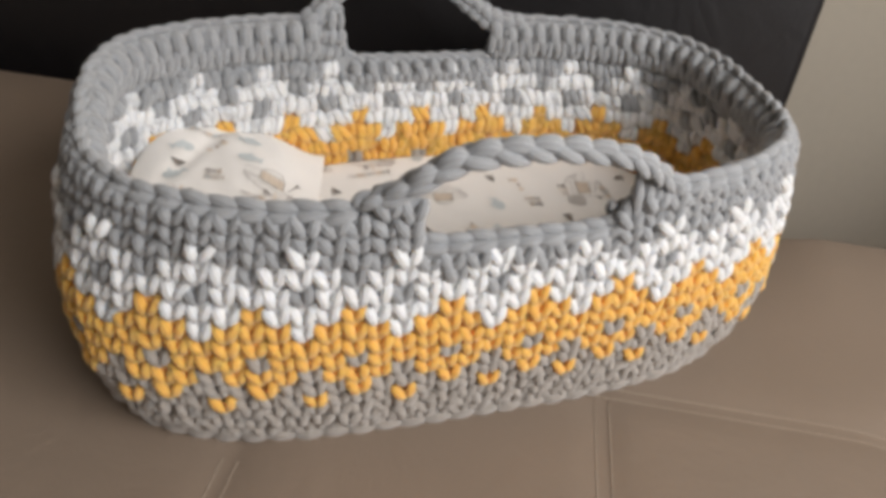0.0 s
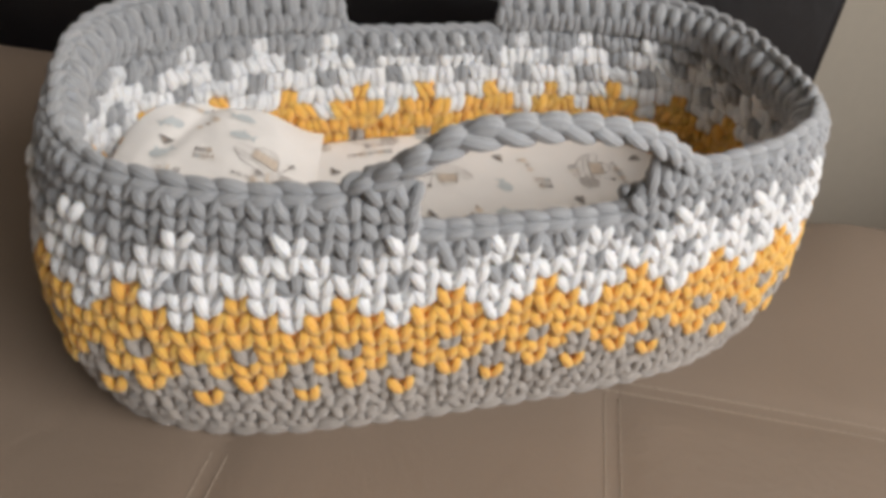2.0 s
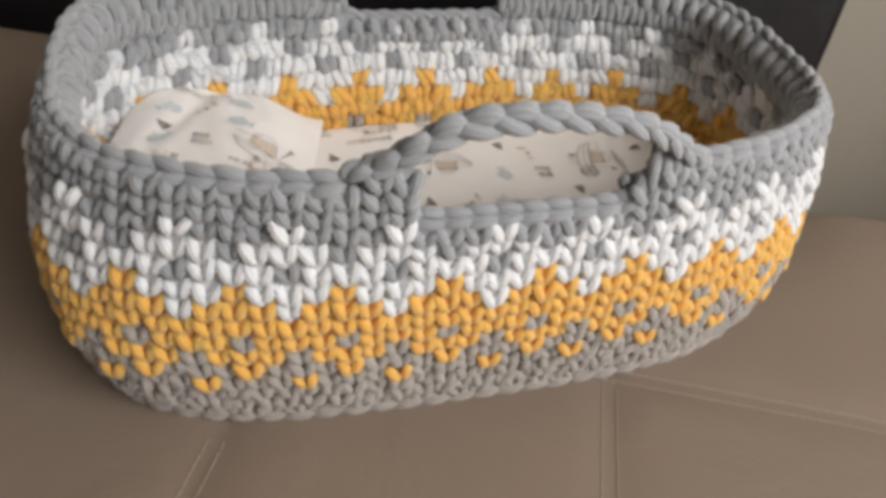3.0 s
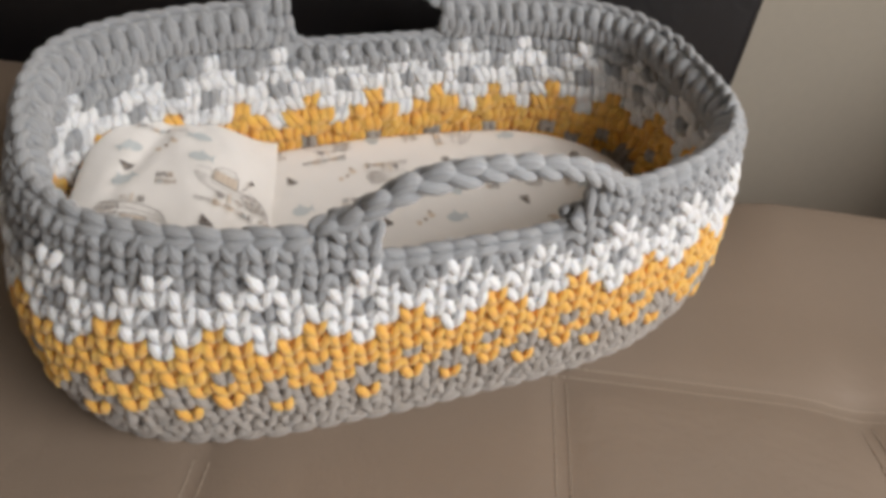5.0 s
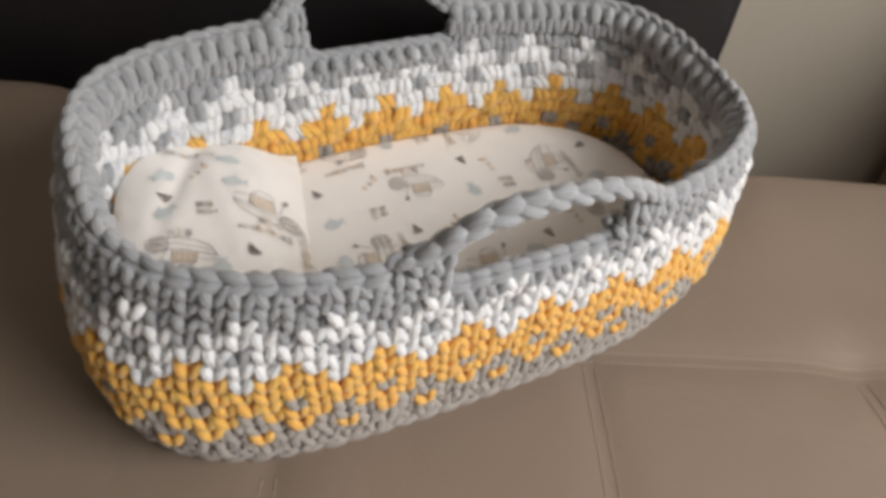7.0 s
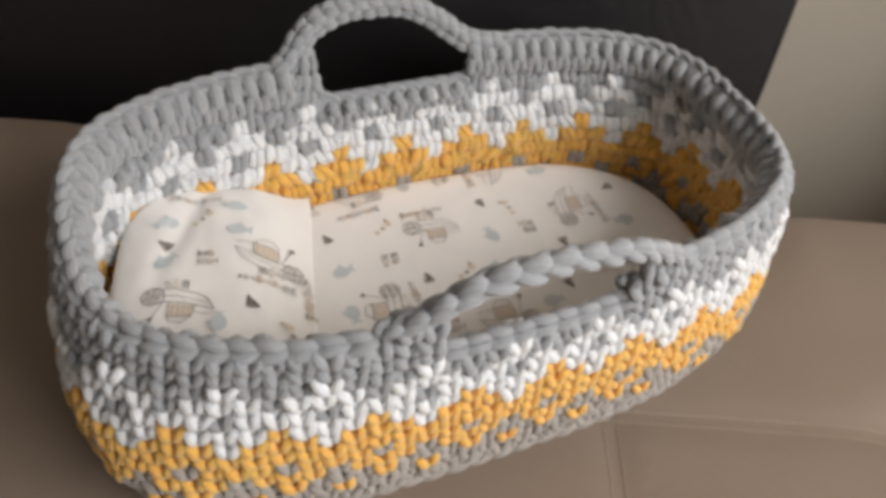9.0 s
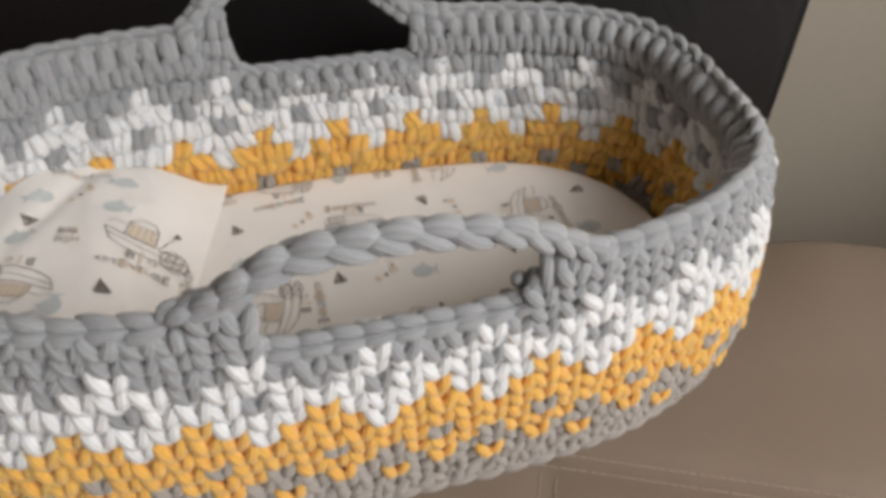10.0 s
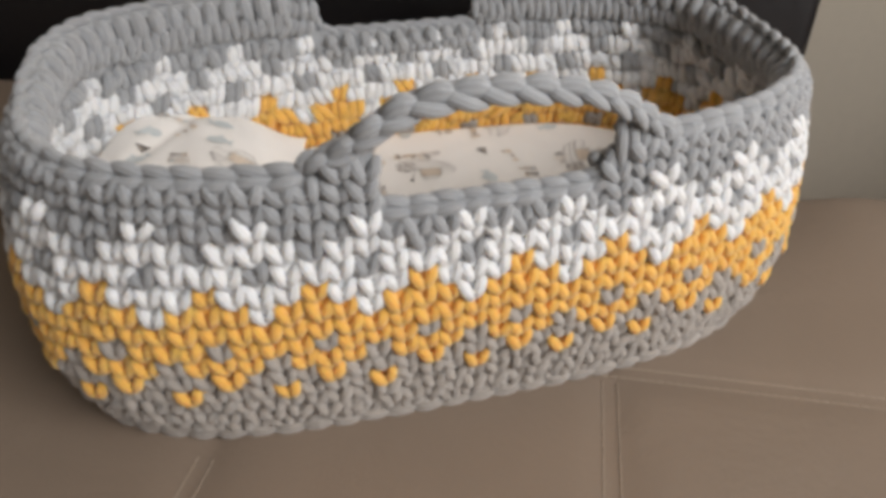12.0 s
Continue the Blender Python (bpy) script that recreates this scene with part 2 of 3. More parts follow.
def fine(lo, hi, step, marks):
    """Grid lines at a step, closer together round the marks."""
    base = np.arange(lo, hi + step / 2, step)
    extra = np.concatenate([m + np.array([-0.03, -0.018, -0.010, -0.005, -0.002, 0, 0.002, 0.005, 0.010, 0.018, 0.03]) for m in marks])
    return np.unique(np.round(np.concatenate([base, extra]), 4))


def grid_faces(nx, ny):
    return [(j * nx + i, j * nx + i + 1, (j + 1) * nx + i + 1, (j + 1) * nx + i) for j in range(ny - 1) for i in range(nx - 1)]


gx, gy = fine(-1.35, 1.168, 0.03, SEAMS_X), fine(-0.02, 1.08, 0.03, (SEAM_Y, 1.03, 1.06))
xx, yy = np.meshgrid(gx, gy)
g = Geo()
g.put(np.stack([xx, yy, seat_z(xx, yy)], -1).reshape(-1, 3), grid_faces(len(gx), len(gy)))
seat = part("seat", g.mesh("seat", [BEIGE]), sofa, "beige leather seat with stitched seams")


def stitch_line(name, path, parent, length=0.0085, gap=0.0002, r=0.00065):
    """A row of thread stitches lying on the seat along a path of x, y points."""
    path = np.asarray(path, float)
    run = np.concatenate([[0], np.cumsum(np.linalg.norm(np.diff(path, axis=0), axis=1))])
    g = Geo()
    s = 0.0
    while s + length < run[-1]:
        q = np.linspace(s, s + length, 4)
        x, y = np.interp(q, run, path[:, 0]), np.interp(q, run, path[:, 1])
        z = seat_z(x, y) + np.array([-0.0004, 0.0006, 0.0006, -0.0004])
        g.put(*sweep(np.stack([x, y, z], 1), np.full(4, r), (0, 0, 1), 5))
        s += length + gap
    return part(name, g.mesh(name, [THREAD]), parent, "pale double seam thread")


for off in (-0.007, 0.007):
    xs = np.linspace(0.30, 1.16, 90)
    stitch_line("seam_thread", np.stack([xs, np.full_like(xs, SEAM_Y + off)], 1), seat)
    for s in SEAMS_X:
        ys = np.linspace(0.02, SEAM_Y - 0.012 - (0.15 if s < 0 else 0), 50)
        stitch_line("seam_thread", np.stack([np.full_like(ys, s + off), ys], 1), seat)

for lo, hi in (((-1.35, -0.018, -0.40), (0.56, 1.40, -0.12)), ((0.562, -0.018, -0.40), (1.168, 1.04, -0.14))):
    g = Geo()
    box_geo(g, lo, hi)
    part("sofa_base", g.mesh("sofa_base", [BEIGE], False), sofa)
for x in (-1.25, 1.25):
    for y in (0.08, 1.04):
        g = Geo()
        box_geo(g, (x - 0.03, y - 0.03, -0.42), (x + 0.03, y + 0.03, -0.40))
        part("leg", g.mesh("leg", [BLACK], False), sofa)


def back_panel(name, x0, x1, profile, mat, label, round_x=0.02):
    """An upright padded panel from x0 to x1; profile is a list of (y, z) of its front face."""
    prof = np.array(profile, float)
    run = np.concatenate([[0], np.cumsum(np.linalg.norm(np.diff(prof, axis=0), axis=1))])
    q = np.linspace(0, run[-1], 40)
    py, pz = np.interp(q, run, prof[:, 0]), np.interp(q, run, prof[:, 1])
    for _ in range(3):
        py[1:-1] = (py[:-2] + 2 * py[1:-1] + py[2:]) / 4
        pz[1:-1] = (pz[:-2] + 2 * pz[1:-1] + pz[2:]) / 4
    xs = np.concatenate([x0 + np.linspace(0, round_x, 6), np.linspace(x0 + round_x, x1 - round_x, 24)[1:-1], x1 - np.linspace(round_x, 0, 6)])
    edge = np.minimum(xs - x0, x1 - xs)
    inset = round_x * (1 - np.sqrt(np.clip(1 - (1 - np.clip(edge / round_x, 0, 1)) ** 2, 0, 1)))
    X, Y = np.meshgrid(xs, py)
    _, Z = np.meshgrid(xs, pz)
    Y = Y + inset[None, :]
    g = Geo()
    nx, ny = len(xs), len(py)
    front = np.stack([X, Y, Z], -1).reshape(-1, 3)
    back = front.copy()
    back[:, 1] = 1.46
    g.put(np.concatenate([front, back]), grid_faces(nx, ny))
    n = nx * ny
    side = [(j * nx, (j + 1) * nx, (j + 1) * nx + n, j * nx + n) for j in range(ny - 1)]
    side += [((j + 1) * nx - 1, (j + 1) * nx - 1 + n, (j + 2) * nx - 1 + n, (j + 2) * nx - 1) for j in range(ny - 1)]
    top = [((ny - 1) * nx + i, (ny - 1) * nx + i + 1, (ny - 1) * nx + i + 1 + n, (ny - 1) * nx + i + n) for i in range(nx - 1)]
    rear = [(a + n, d + n, c + n, b + n) for a, b, c, d in grid_faces(nx, ny)]
    g.f += side + top + rear
    g.m += [0] * (len(side) + len(top) + len(rear))
    return part(name, g.mesh(name, [mat]), sofa, label)


back_panel("black_back", -1.35, 0.540, [(1.138, -0.06), (1.126, 0.0), (1.119, 0.2), (1.124, 0.42), (1.144, 0.47), (1.234, 0.48)], BLACK, "black leather back panel")

# Made-up arm at the right end, there to shadow the lower back wall and seat.
g = Geo()
ang = np.linspace(0, np.pi, 17)
prof = [(1.17 + 0.10 - 0.10 * math.cos(t), 0.27 + 0.09 * math.sin(t)) for t in ang]
prof = np.array([(1.17, -0.40)] + prof + [(1.37, -0.40)])
ends = [np.stack([prof[:, 0], np.full(len(prof), y), prof[:, 1]], 1) for y in (-0.02, 0.0, 1.44, 1.46)]
n = len(prof)
g.put(np.concatenate(ends), [(i * n + j, i * n + j + 1, (i + 1) * n + j + 1, (i + 1) * n + j) for i in range(3) for j in range(n - 1)] + [tuple(range(n)), tuple(range(4 * n - 1, 3 * n - 1, -1))])
part("arm", g.mesh("arm", [BEIGE]), sofa, "beige leather arm added out of view to shade the wall")

# ---- crocheted basket ----
BASKET = pose(0.1196, 0.7877, 0.0, 0, 0, 24.5)
basket = part("moses_basket", None, None, "crocheted grey, white and yellow baby basket standing on the sofa seat", "", "", "basket")
basket.matrix_world = BASKET
EXP = 2.7
ZL = (0.0, 0.02, 0.06, 0.10, 0.14, 0.20, 0.26, 0.30)
AL = (0.330, 0.339, 0.348, 0.356, 0.358, 0.346, 0.326, 0.321)
BL = (0.146, 0.156, 0.164, 0.170, 0.175, 0.179, 0.185, 0.187)


def outline(th, z):
    """The wall's plan at a height: squarer at the foot, and at the back of the rim."""
    A, B = np.interp(z, ZL, AL), np.interp(z, ZL, BL)
    c, s = np.cos(th), np.sin(th)
    e = np.where(s > 0, np.interp(z, [0.08, 0.14, 0.24], [3.1, 2.8, 3.05]), np.interp(z, [0.08, 0.14, 0.24], [3.2, 2.8, 2.7]))
    f = np.abs(c) ** (2 / 2.8)
    return A * np.sign(c) * f, B * np.sign(s) * np.clip(1 - f ** e, 0, 1) ** (1 / e)


TH = np.linspace(-np.pi, np.pi, 6001)
ox, oy = outline(TH, 0.12)
RUN = np.concatenate([[0], np.cumsum(np.hypot(np.diff(ox), np.diff(oy)))])
PER = RUN[-1]
MOTIFS = int(round(PER / 0.0777))
COLS = MOTIFS * 4
SW = PER / COLS
front_mask = (TH < 0)
PHASE = np.interp(-0.006, ox[front_mask], RUN[front_mask])


def th_of(col):
    """The angle at a stitch column; column 0 is the middle of one motif at the front."""
    s = (PHASE + np.asarray(col, float) * PER / COLS) % PER
    return np.interp(s, RUN, TH)


def lift(u, v, z):
    """The rim stands a little higher at the back."""
    return z + (0.0185 - 0.012 * u) * smooth_step(-0.08, 0.12, v) * np.clip((z - 0.215) / 0.05, 0, 1)


def place(col, z, out=0.0):
    """A point on the wall and its frame: along, out, up. The columns lean a little as the rounds climb."""
    col = col - (z - 0.07) * 0.07 / SW
    th = float(th_of(col))

    def at(t, zz):
        x, y = outline(t, zz)
        return np.array([x, y, lift(x, y, zz)])
    p = at(th, z)
    along = unit(at(float(th_of(col + 0.1)), z) - at(float(th_of(col - 0.1)), z))
    up = unit(at(th, z + 0.004) - at(th, z - 0.004))
    nrm = unit(np.cross(along, up))
    return p + nrm * out, along, nrm, up


ROWS_Z = [0.010, 0.028, 0.045, 0.0610, 0.0770, 0.0930, 0.1095, 0.1260, 0.1430, 0.1615, 0.1800, 0.1990, 0.2185, 0.2345, 0.2485, 0.262, 0.278]
G_, W_, Y_, T_ = 0, 1, 2, 3
# colours of columns 0, 1, 2, 3 of a motif, row by row from the bottom
PATTERN = [(T_, T_, T_, T_), (T_, T_, T_, T_), (T_, T_, T_, T_), (Y_, T_, T_, T_), (T_, T_, Y_, T_), (T_, Y_, Y_, Y_), (Y_, Y_, T_, Y_), (Y_, Y_, Y_, Y_),
           (W_, Y_, Y_, Y_), (W_, W_, Y_, W_), (G_, W_, W_, W_), (W_, W_, G_, W_), (W_, G_, G_, G_), (G_, G_, G_, G_), (G_, G_, G_, G_), (G_, G_, G_, G_)]
NROW = len(PATTERN)
rng = np.random.default_rng(4)


def in_hole(u, v):
    return (v < 0 and -0.083 < u < 0.093) or (v > 0 and -0.083 < u < 0.100)


def vee(seed, h, flip=False):
    """One stitch seen from outside: a broad slanting arm over a slimmer upright one, or its mirror. x along, y out, z up."""
    r = np.random.default_rng(seed)
    g = Geo()
    j = r.normal(0, 0.0006, 10)
    # the slim arm, half under the broad one
    g.put(*leaf((SW * 0.10 + j[0], 0.0092, -0.10 * h + j[1]), (SW * 0.47 + j[2], 0.0072, 1.04 * h + 2 * j[3]),
                (SW * 0.37 + j[4], 0.0156 + j[5], 0.36 * h), 0.0048 + 0.0003 * r.normal(), (0, 1, 0), 9, 9, 0.95, True))
    g.put(*leaf((SW * 0.13 + j[6], 0.0098, -0.22 * h + j[7]), (-SW * 0.48 + j[8], 0.0072, 1.00 * h + 2 * j[9]),
                (-SW * 0.22 + j[0], 0.0160 + j[2], 0.34 * h), 0.0053 + 0.0003 * r.normal(), (0, 1, 0), 9, 9, 0.88, True))
    if flip:
        g.v = [v * np.array([-1, 1, 1]) for v in g.v]
        g.f = [f[::-1] for f in g.f]
    return g


def purl(seed, h):
    """The same stitch from inside: two short upright lumps and a bar across them."""
    r = np.random.default_rng(seed)
    g = Geo()
    slant = r.normal(0, 0.0034)
    for sgn in (-1, 1):
        j = r.normal(0, 0.0012, 5)
        lean = slant + r.normal(0, 0.0016)
        low = (sgn * SW * 0.23 + j[0] - lean, -0.0020, -0.004 + j[4])
        high = (sgn * SW * 0.25 + j[1] + lean, -0.0020, h * 1.16 + j[2])
        g.put(*leaf(low, high, (sgn * SW * 0.25 + j[4], -0.0140 + 1.8 * j[3], h * 0.5), 0.0060 + 0.0007 * r.normal(), (0, -1, 0), 7, 8, 0.85))
    if r.random() < 0.35:
        z = h * r.uniform(0.4, 1.0)
        tip = r.normal(0, 0.006)
        g.put(*leaf((-SW * 0.5, -0.004, z - tip), (SW * 0.5, -0.004, z + tip), (0, -0.0145, z), 0.0042, (0, -1, 0), 6, 7))
    return g


VAR = 9
stitch_meshes = {}
templates = {}
for row in range(NROW):
    h = ROWS_Z[row + 1] - ROWS_Z[row]
    for k in range(VAR):
        templates[row, k] = (vee(100 * row + k, h, row < 3 and k % 2 == 1), purl(100 * row + k + 50, h))


def laid(g, p, along, nrm, up):
    v = np.concatenate(g.v)
    return p + v[:, :1] * along + v[:, 1:2] * nrm + v[:, 2:] * up


inner, outer_rest, lining = Geo(), Geo(), Geo()
front_stitches = []
for row in range(NROW):
    z = ROWS_Z[row]
    h = ROWS_Z[row + 1] - z
    for col in range(COLS):
        c = col - COLS // 2
        p, along, nrm, up = place(c, z)
        if row >= NROW - 3 and in_hole(p[0], p[1]):
            continue
        if row == NROW - 1 and not (abs(p[1]) > 0.12 and -0.108 < p[0] < -0.083):
            continue
        tone = PATTERN[row][c % 4]
        k = int(rng.integers(VAR))
        out_g, in_g = templates[row, k]
        turn = rng.normal(0, 0.26 if row < 3 else 0.09)
        p = p + rng.normal(0, 0.0008) * along + rng.normal(0, 0.0009) * up + rng.normal(0, 0.0007) * nrm
        a2, u2 = unit(along + turn * up), unit(up - turn * along)
        if row == NROW - 4 and in_hole(p[0], p[1]):
            p = p - 0.0085 * up
        q = p - 0.0035 * nrm
        if tone == Y_ and row <= 4:
            q = q + 0.0032 * nrm + 0.001 * up
        if tone == W_ and row == NROW - 4 and not in_hole(p[0], p[1]):
            q = q + 0.0038 * nrm + 0.0035 * up
        if tone == G_ and row < NROW - 4:
            q = q - 0.0015 * nrm
        if row == 0:
            q = q + 0.004 * up - 0.003 * nrm
        if p[1] < 0 and -0.205 < p[0] < 0.235:
            front_stitches.append((row, k, tone, q, a2, nrm, u2))
        else:
            outer_rest.put(laid(out_g, q, a2, nrm, u2), out_g.f, np.concatenate(out_g.uv), tone)
        if row > 0:
            side_p, side_a, side_n, side_u = place(c + 0.5, z)
            if not (row >= NROW - 4 and in_hole(side_p[0], side_p[1])):
                j = rng.normal(0, 0.0010, 4)
                lo_p = side_p + j[0] * side_a - 0.002 * side_u
                hi_p = side_p + j[1] * side_a + (h + 0.003) * side_u
                outer_rest.put(*leaf(lo_p, hi_p, (lo_p + hi_p) / 2 + (0.0105 + j[2]) * side_n + 2 * j[3] * side_a, 0.0050, side_n, 6, 6, 0.9), tone)
        wob = rng.normal(0, 0.0016, 3)
        inner.put(laid(in_g, p + wob[0] * along + wob[1] * up + 0.6 * wob[2] * nrm, a2, nrm, u2), in_g.f, np.concatenate(in_g.uv), tone)
        quad = []
        for o in (0.0062, -0.0045):
            for cc, zz in ((c - 0.5, z), (c + 0.5, z), (c + 0.5, z + h), (c - 0.5, z + h)):
                quad.append(place(cc, zz, o)[0])
        lining.put(quad, [(0, 1, 2, 3), (7, 6, 5, 4)], None, G_ if row >= NROW - 4 else tone)
part("wall_lining", lining.mesh("wall_lining", YARNS, False), basket)
part("inner_stitches", inner.mesh("inner_stitches", YARNS), basket, "inside of the crocheted wall", "stuff")
part("outer_stitches", outer_rest.mesh("outer_stitches", YARNS), basket, "outside of the crocheted wall", "stuff")

# base sheet and the chain round the foot
g = Geo()
ring = [place(c, 0.006, -0.012)[0] for c in np.arange(0, COLS, 1.0)]
ring = np.array(ring)
top = ring.copy()
top[:, 2] = 0.016
low = ring.copy()
low[:, 2] = 0.001
n = len(ring)
g.put(np.concatenate([top, low]), [tuple(range(n)), tuple(range(2 * n - 1, n - 1, -1))] + [(i, n + i, n + (i + 1) % n, (i + 1) % n) for i in range(n)])
part("base", g.mesh("base", [TAUPE], False), basket)


def chain(g, path, face, r, spread, step, closed, slot=0, seed=1, owner=None, slim=(1.0, 1.0)):
    """A crocheted chain along a path: pairs of fat strands that close to a point, each link over the next. face: outward direction at each path point."""
    path, face = np.asarray(path, float), np.asarray(face, float)
    if closed:
        path, face = np.vstack([path, path[:1]]), np.vstack([face, face[:1]])
    run = np.concatenate([[0], np.cumsum(np.linalg.norm(np.diff(path, axis=0), axis=1))])
    count = max(2, int(round(run[-1] / step)))
    real = run[-1] / count
    r2 = np.random.default_rng(seed)

    def at(s):
        s = s % run[-1] if closed else np.clip(s, 0, run[-1])
        return np.array([np.interp(s, run, path[:, i]) for i in range(3)]), unit([np.interp(s, run, face[:, i]) for i in range(3)])
    for i in range(count):
        s0, s1 = i * real - 0.45 * real, (i + 1.10) * real
        p0, f0 = at(s0)
        p1, f1 = at(s1)
        pm, fm = at((s0 + s1) / 2)
        t = unit(p1 - p0)
        w = unit(np.cross(f0, t))
        if owner:
            g = Geo()
        size = slim[0] + (slim[1] - slim[0]) * (i / max(1, count - 1))
        for sgn in (-1, 1):
            j = r2.normal(0, 0.0009, 4) * np.array([1, 1, 1, 0.7])
            a = p0 + w * (sgn * spread * 0.95 * size + j[0]) - f0 * 0.003
            m = pm + w * (sgn * spread * 1.10 * size + j[1]) + fm * (0.0105 * size + j[2])
            b = p1 + w * (sgn * spread * 0.22 * size) + f1 * -0.0010
            g.put(*leaf(a, b, m, size * r * (1 + 12 * j[3]), fm, 8, 8, 0.9), slot)
        if owner:
            part("chain_link", g.mesh("chain_link", [GREY]), owner)


def scallops(path, face, step, owner, seed, slim=(1.0, 1.0)):
    """The loops along a handle: a round lobe over the start of the next, with a tail that runs on below it."""
    path, face = np.asarray(path, float), np.asarray(face, float)
    run = np.concatenate([[0], np.cumsum(np.linalg.norm(np.diff(path, axis=0), axis=1))])
    count = int(round(run[-1] / step))
    real = run[-1] / count
    r2 = np.random.default_rng(seed)

    def at(s):
        s = np.clip(s, 0, run[-1])
        return np.array([np.interp(s, run, path[:, i]) for i in range(3)]), unit([np.interp(s, run, face[:, i]) for i in range(3)])
    for i in range(count):
        size = (slim[0] + (slim[1] - slim[0]) * (i / max(1, count - 1))) * min(1.0, 0.62 + 0.13 * i)
        spot = [at((i + d) * real) for d in (-0.35, 0.35, 0.95, 0.55, 1.2, 1.85)]
        t = unit(spot[2][0] - spot[0][0])
        w = unit(np.cross(spot[1][1], t))
        j = r2.normal(0, 0.0007, 6)

        def off(k, side, out):
            return spot[k][0] + w * side * size + spot[k][1] * out * size
        g = Geo()
        s = np.linspace(0, 1, 9)[:, None]
        curve = (1 - s) ** 2 * off(0, 0.001 + j[0], -0.004) + 2 * s * (1 - s) * off(1, 0.0105 + j[1], 0.0075 + j[2]) + s ** 2 * off(2, 0.0045, 0.0035)
        g.put(*sweep(curve, size * np.interp(s[:, 0], [0, 0.15, 0.45, 0.75, 0.92, 1], [0.0030, 0.0055, 0.0082, 0.0084, 0.0062, 0.0025]), spot[1][1], 9, 0.85))
        curve = (1 - s) ** 2 * off(3, 0.004, 0.003) + 2 * s * (1 - s) * off(4, -0.0050 + j[3], 0.0095 + j[4]) + s ** 2 * off(5, -0.0075 + j[5], -0.001)
        g.put(*sweep(curve, size * np.interp(s[:, 0], [0, 0.2, 0.5, 0.8, 1], [0.0035, 0.0058, 0.0060, 0.0042, 0.0016]), spot[4][1], 8, 0.9))
        part("chain_link", g.mesh("chain_link", [GREY]), owner)


cols = np.arange(0, COLS, 0.5)
foot = [place(c, 0.0075) for c in cols]
g = Geo()
chain(g, [p + 0.0055 * nrm for p, a, nrm, u in foot], [unit(nrm + 0.3 * u) for p, a, nrm, u in foot], 0.0046, 0.0040, SW * 1.25, True)
part("foot_chain", g.mesh("foot_chain", [TAUPE]), basket)

# rim with its two carrying handles
FRONT_ARCH = ((-0.150, 0.0), (-0.127, 0.002), (-0.105, 0.012), (-0.085, 0.026), (-0.063, 0.044), (-0.040, 0.051), (0.0, 0.0515), (0.040, 0.047), (0.070, 0.040), (0.092, 0.027), (0.112, 0.012), (0.127, 0.001), (0.150, 0.0))
BACK_ARCH = ((-0.150, 0.0), (-0.125, 0.0), (-0.112, 0.003), (-0.103, 0.011), (-0.096, 0.022), (-0.086, 0.034), (-0.068, 0.045), (-0.038, 0.052), (-0.003, 0.0535), (0.030, 0.049), (0.058, 0.032), (0.085, 0.010), (0.105, 0.0), (0.125, -0.001), (0.150, 0.0))


def rim_z(u, v):
    arch = FRONT_ARCH if v < 0 else BACK_ARCH
    if abs(v) < 0.12:
        return 0.2615
    return 0.2615 + np.interp(u, [a[0] for a in arch], [a[1] for a in arch])


def rim_point(c):
    p, along, nrm, up = place(c, 0.262)
    rise = rim_z(p[0], p[1]) - 0.2615
    q = p + np.array([0, 0, rise]) + nrm * (0.006 * min(1, rise / 0.03) + (0.22 * rise if p[1] > 0 else 0.10 * rise))
    return q, along, nrm, up, rise


rim = [rim_point(c) for c in np.arange(0, COLS, 0.25)]
# the plain stretches of the rim, split where the handles rise
runs, cur = [], []
for k in rim + rim[:1]:
    if k[4] < 0.004:
        cur.append(k)
    elif cur:
        runs.append(cur)
        cur = []
if cur:
    runs[0] = cur[:-1] + runs[0]


def rib(g, top, along, nrm, up, r2, tall=1.0, size=0.43):
    """One stitch head over an edge seen from inside: a puffed cap on two legs that spread downwards."""
    j = r2.normal(0, 0.0007, 8)
    lean = 0.0015 + j[0]
    s = np.linspace(0, 1, 9)[:, None]
    a = top - 0.0090 * nrm - 0.0170 * tall * up - lean * along
    m = top - 0.0165 * nrm + (0.0020 + j[1]) * up
    b = top + 0.0050 * nrm + 0.0015 * up + lean * along
    curve = (1 - s) ** 2 * a + 2 * s * (1 - s) * m + s ** 2 * b
    g.put(*sweep(curve, (SW * size + j[2]) * np.interp(s[:, 0], [0, 0.2, 0.5, 0.8, 1], [0.45, 0.80, 1.0, 0.9, 0.5]), along, 10, 0.95))
    for sgn in (-1, 1):
        k = 3 if sgn < 0 else 5
        low = top - 0.0060 * nrm - (0.0345 * tall + j[k]) * up + (sgn * SW * 0.30 - lean) * along
        high = top - 0.0095 * nrm - 0.0060 * up + (sgn * SW * 0.14 + j[k + 1]) * along
        g.put(*leaf(low, high, (low + high) / 2 - 0.0080 * nrm + sgn * 0.001 * along, 0.0050, -nrm, 7, 8, 0.9))


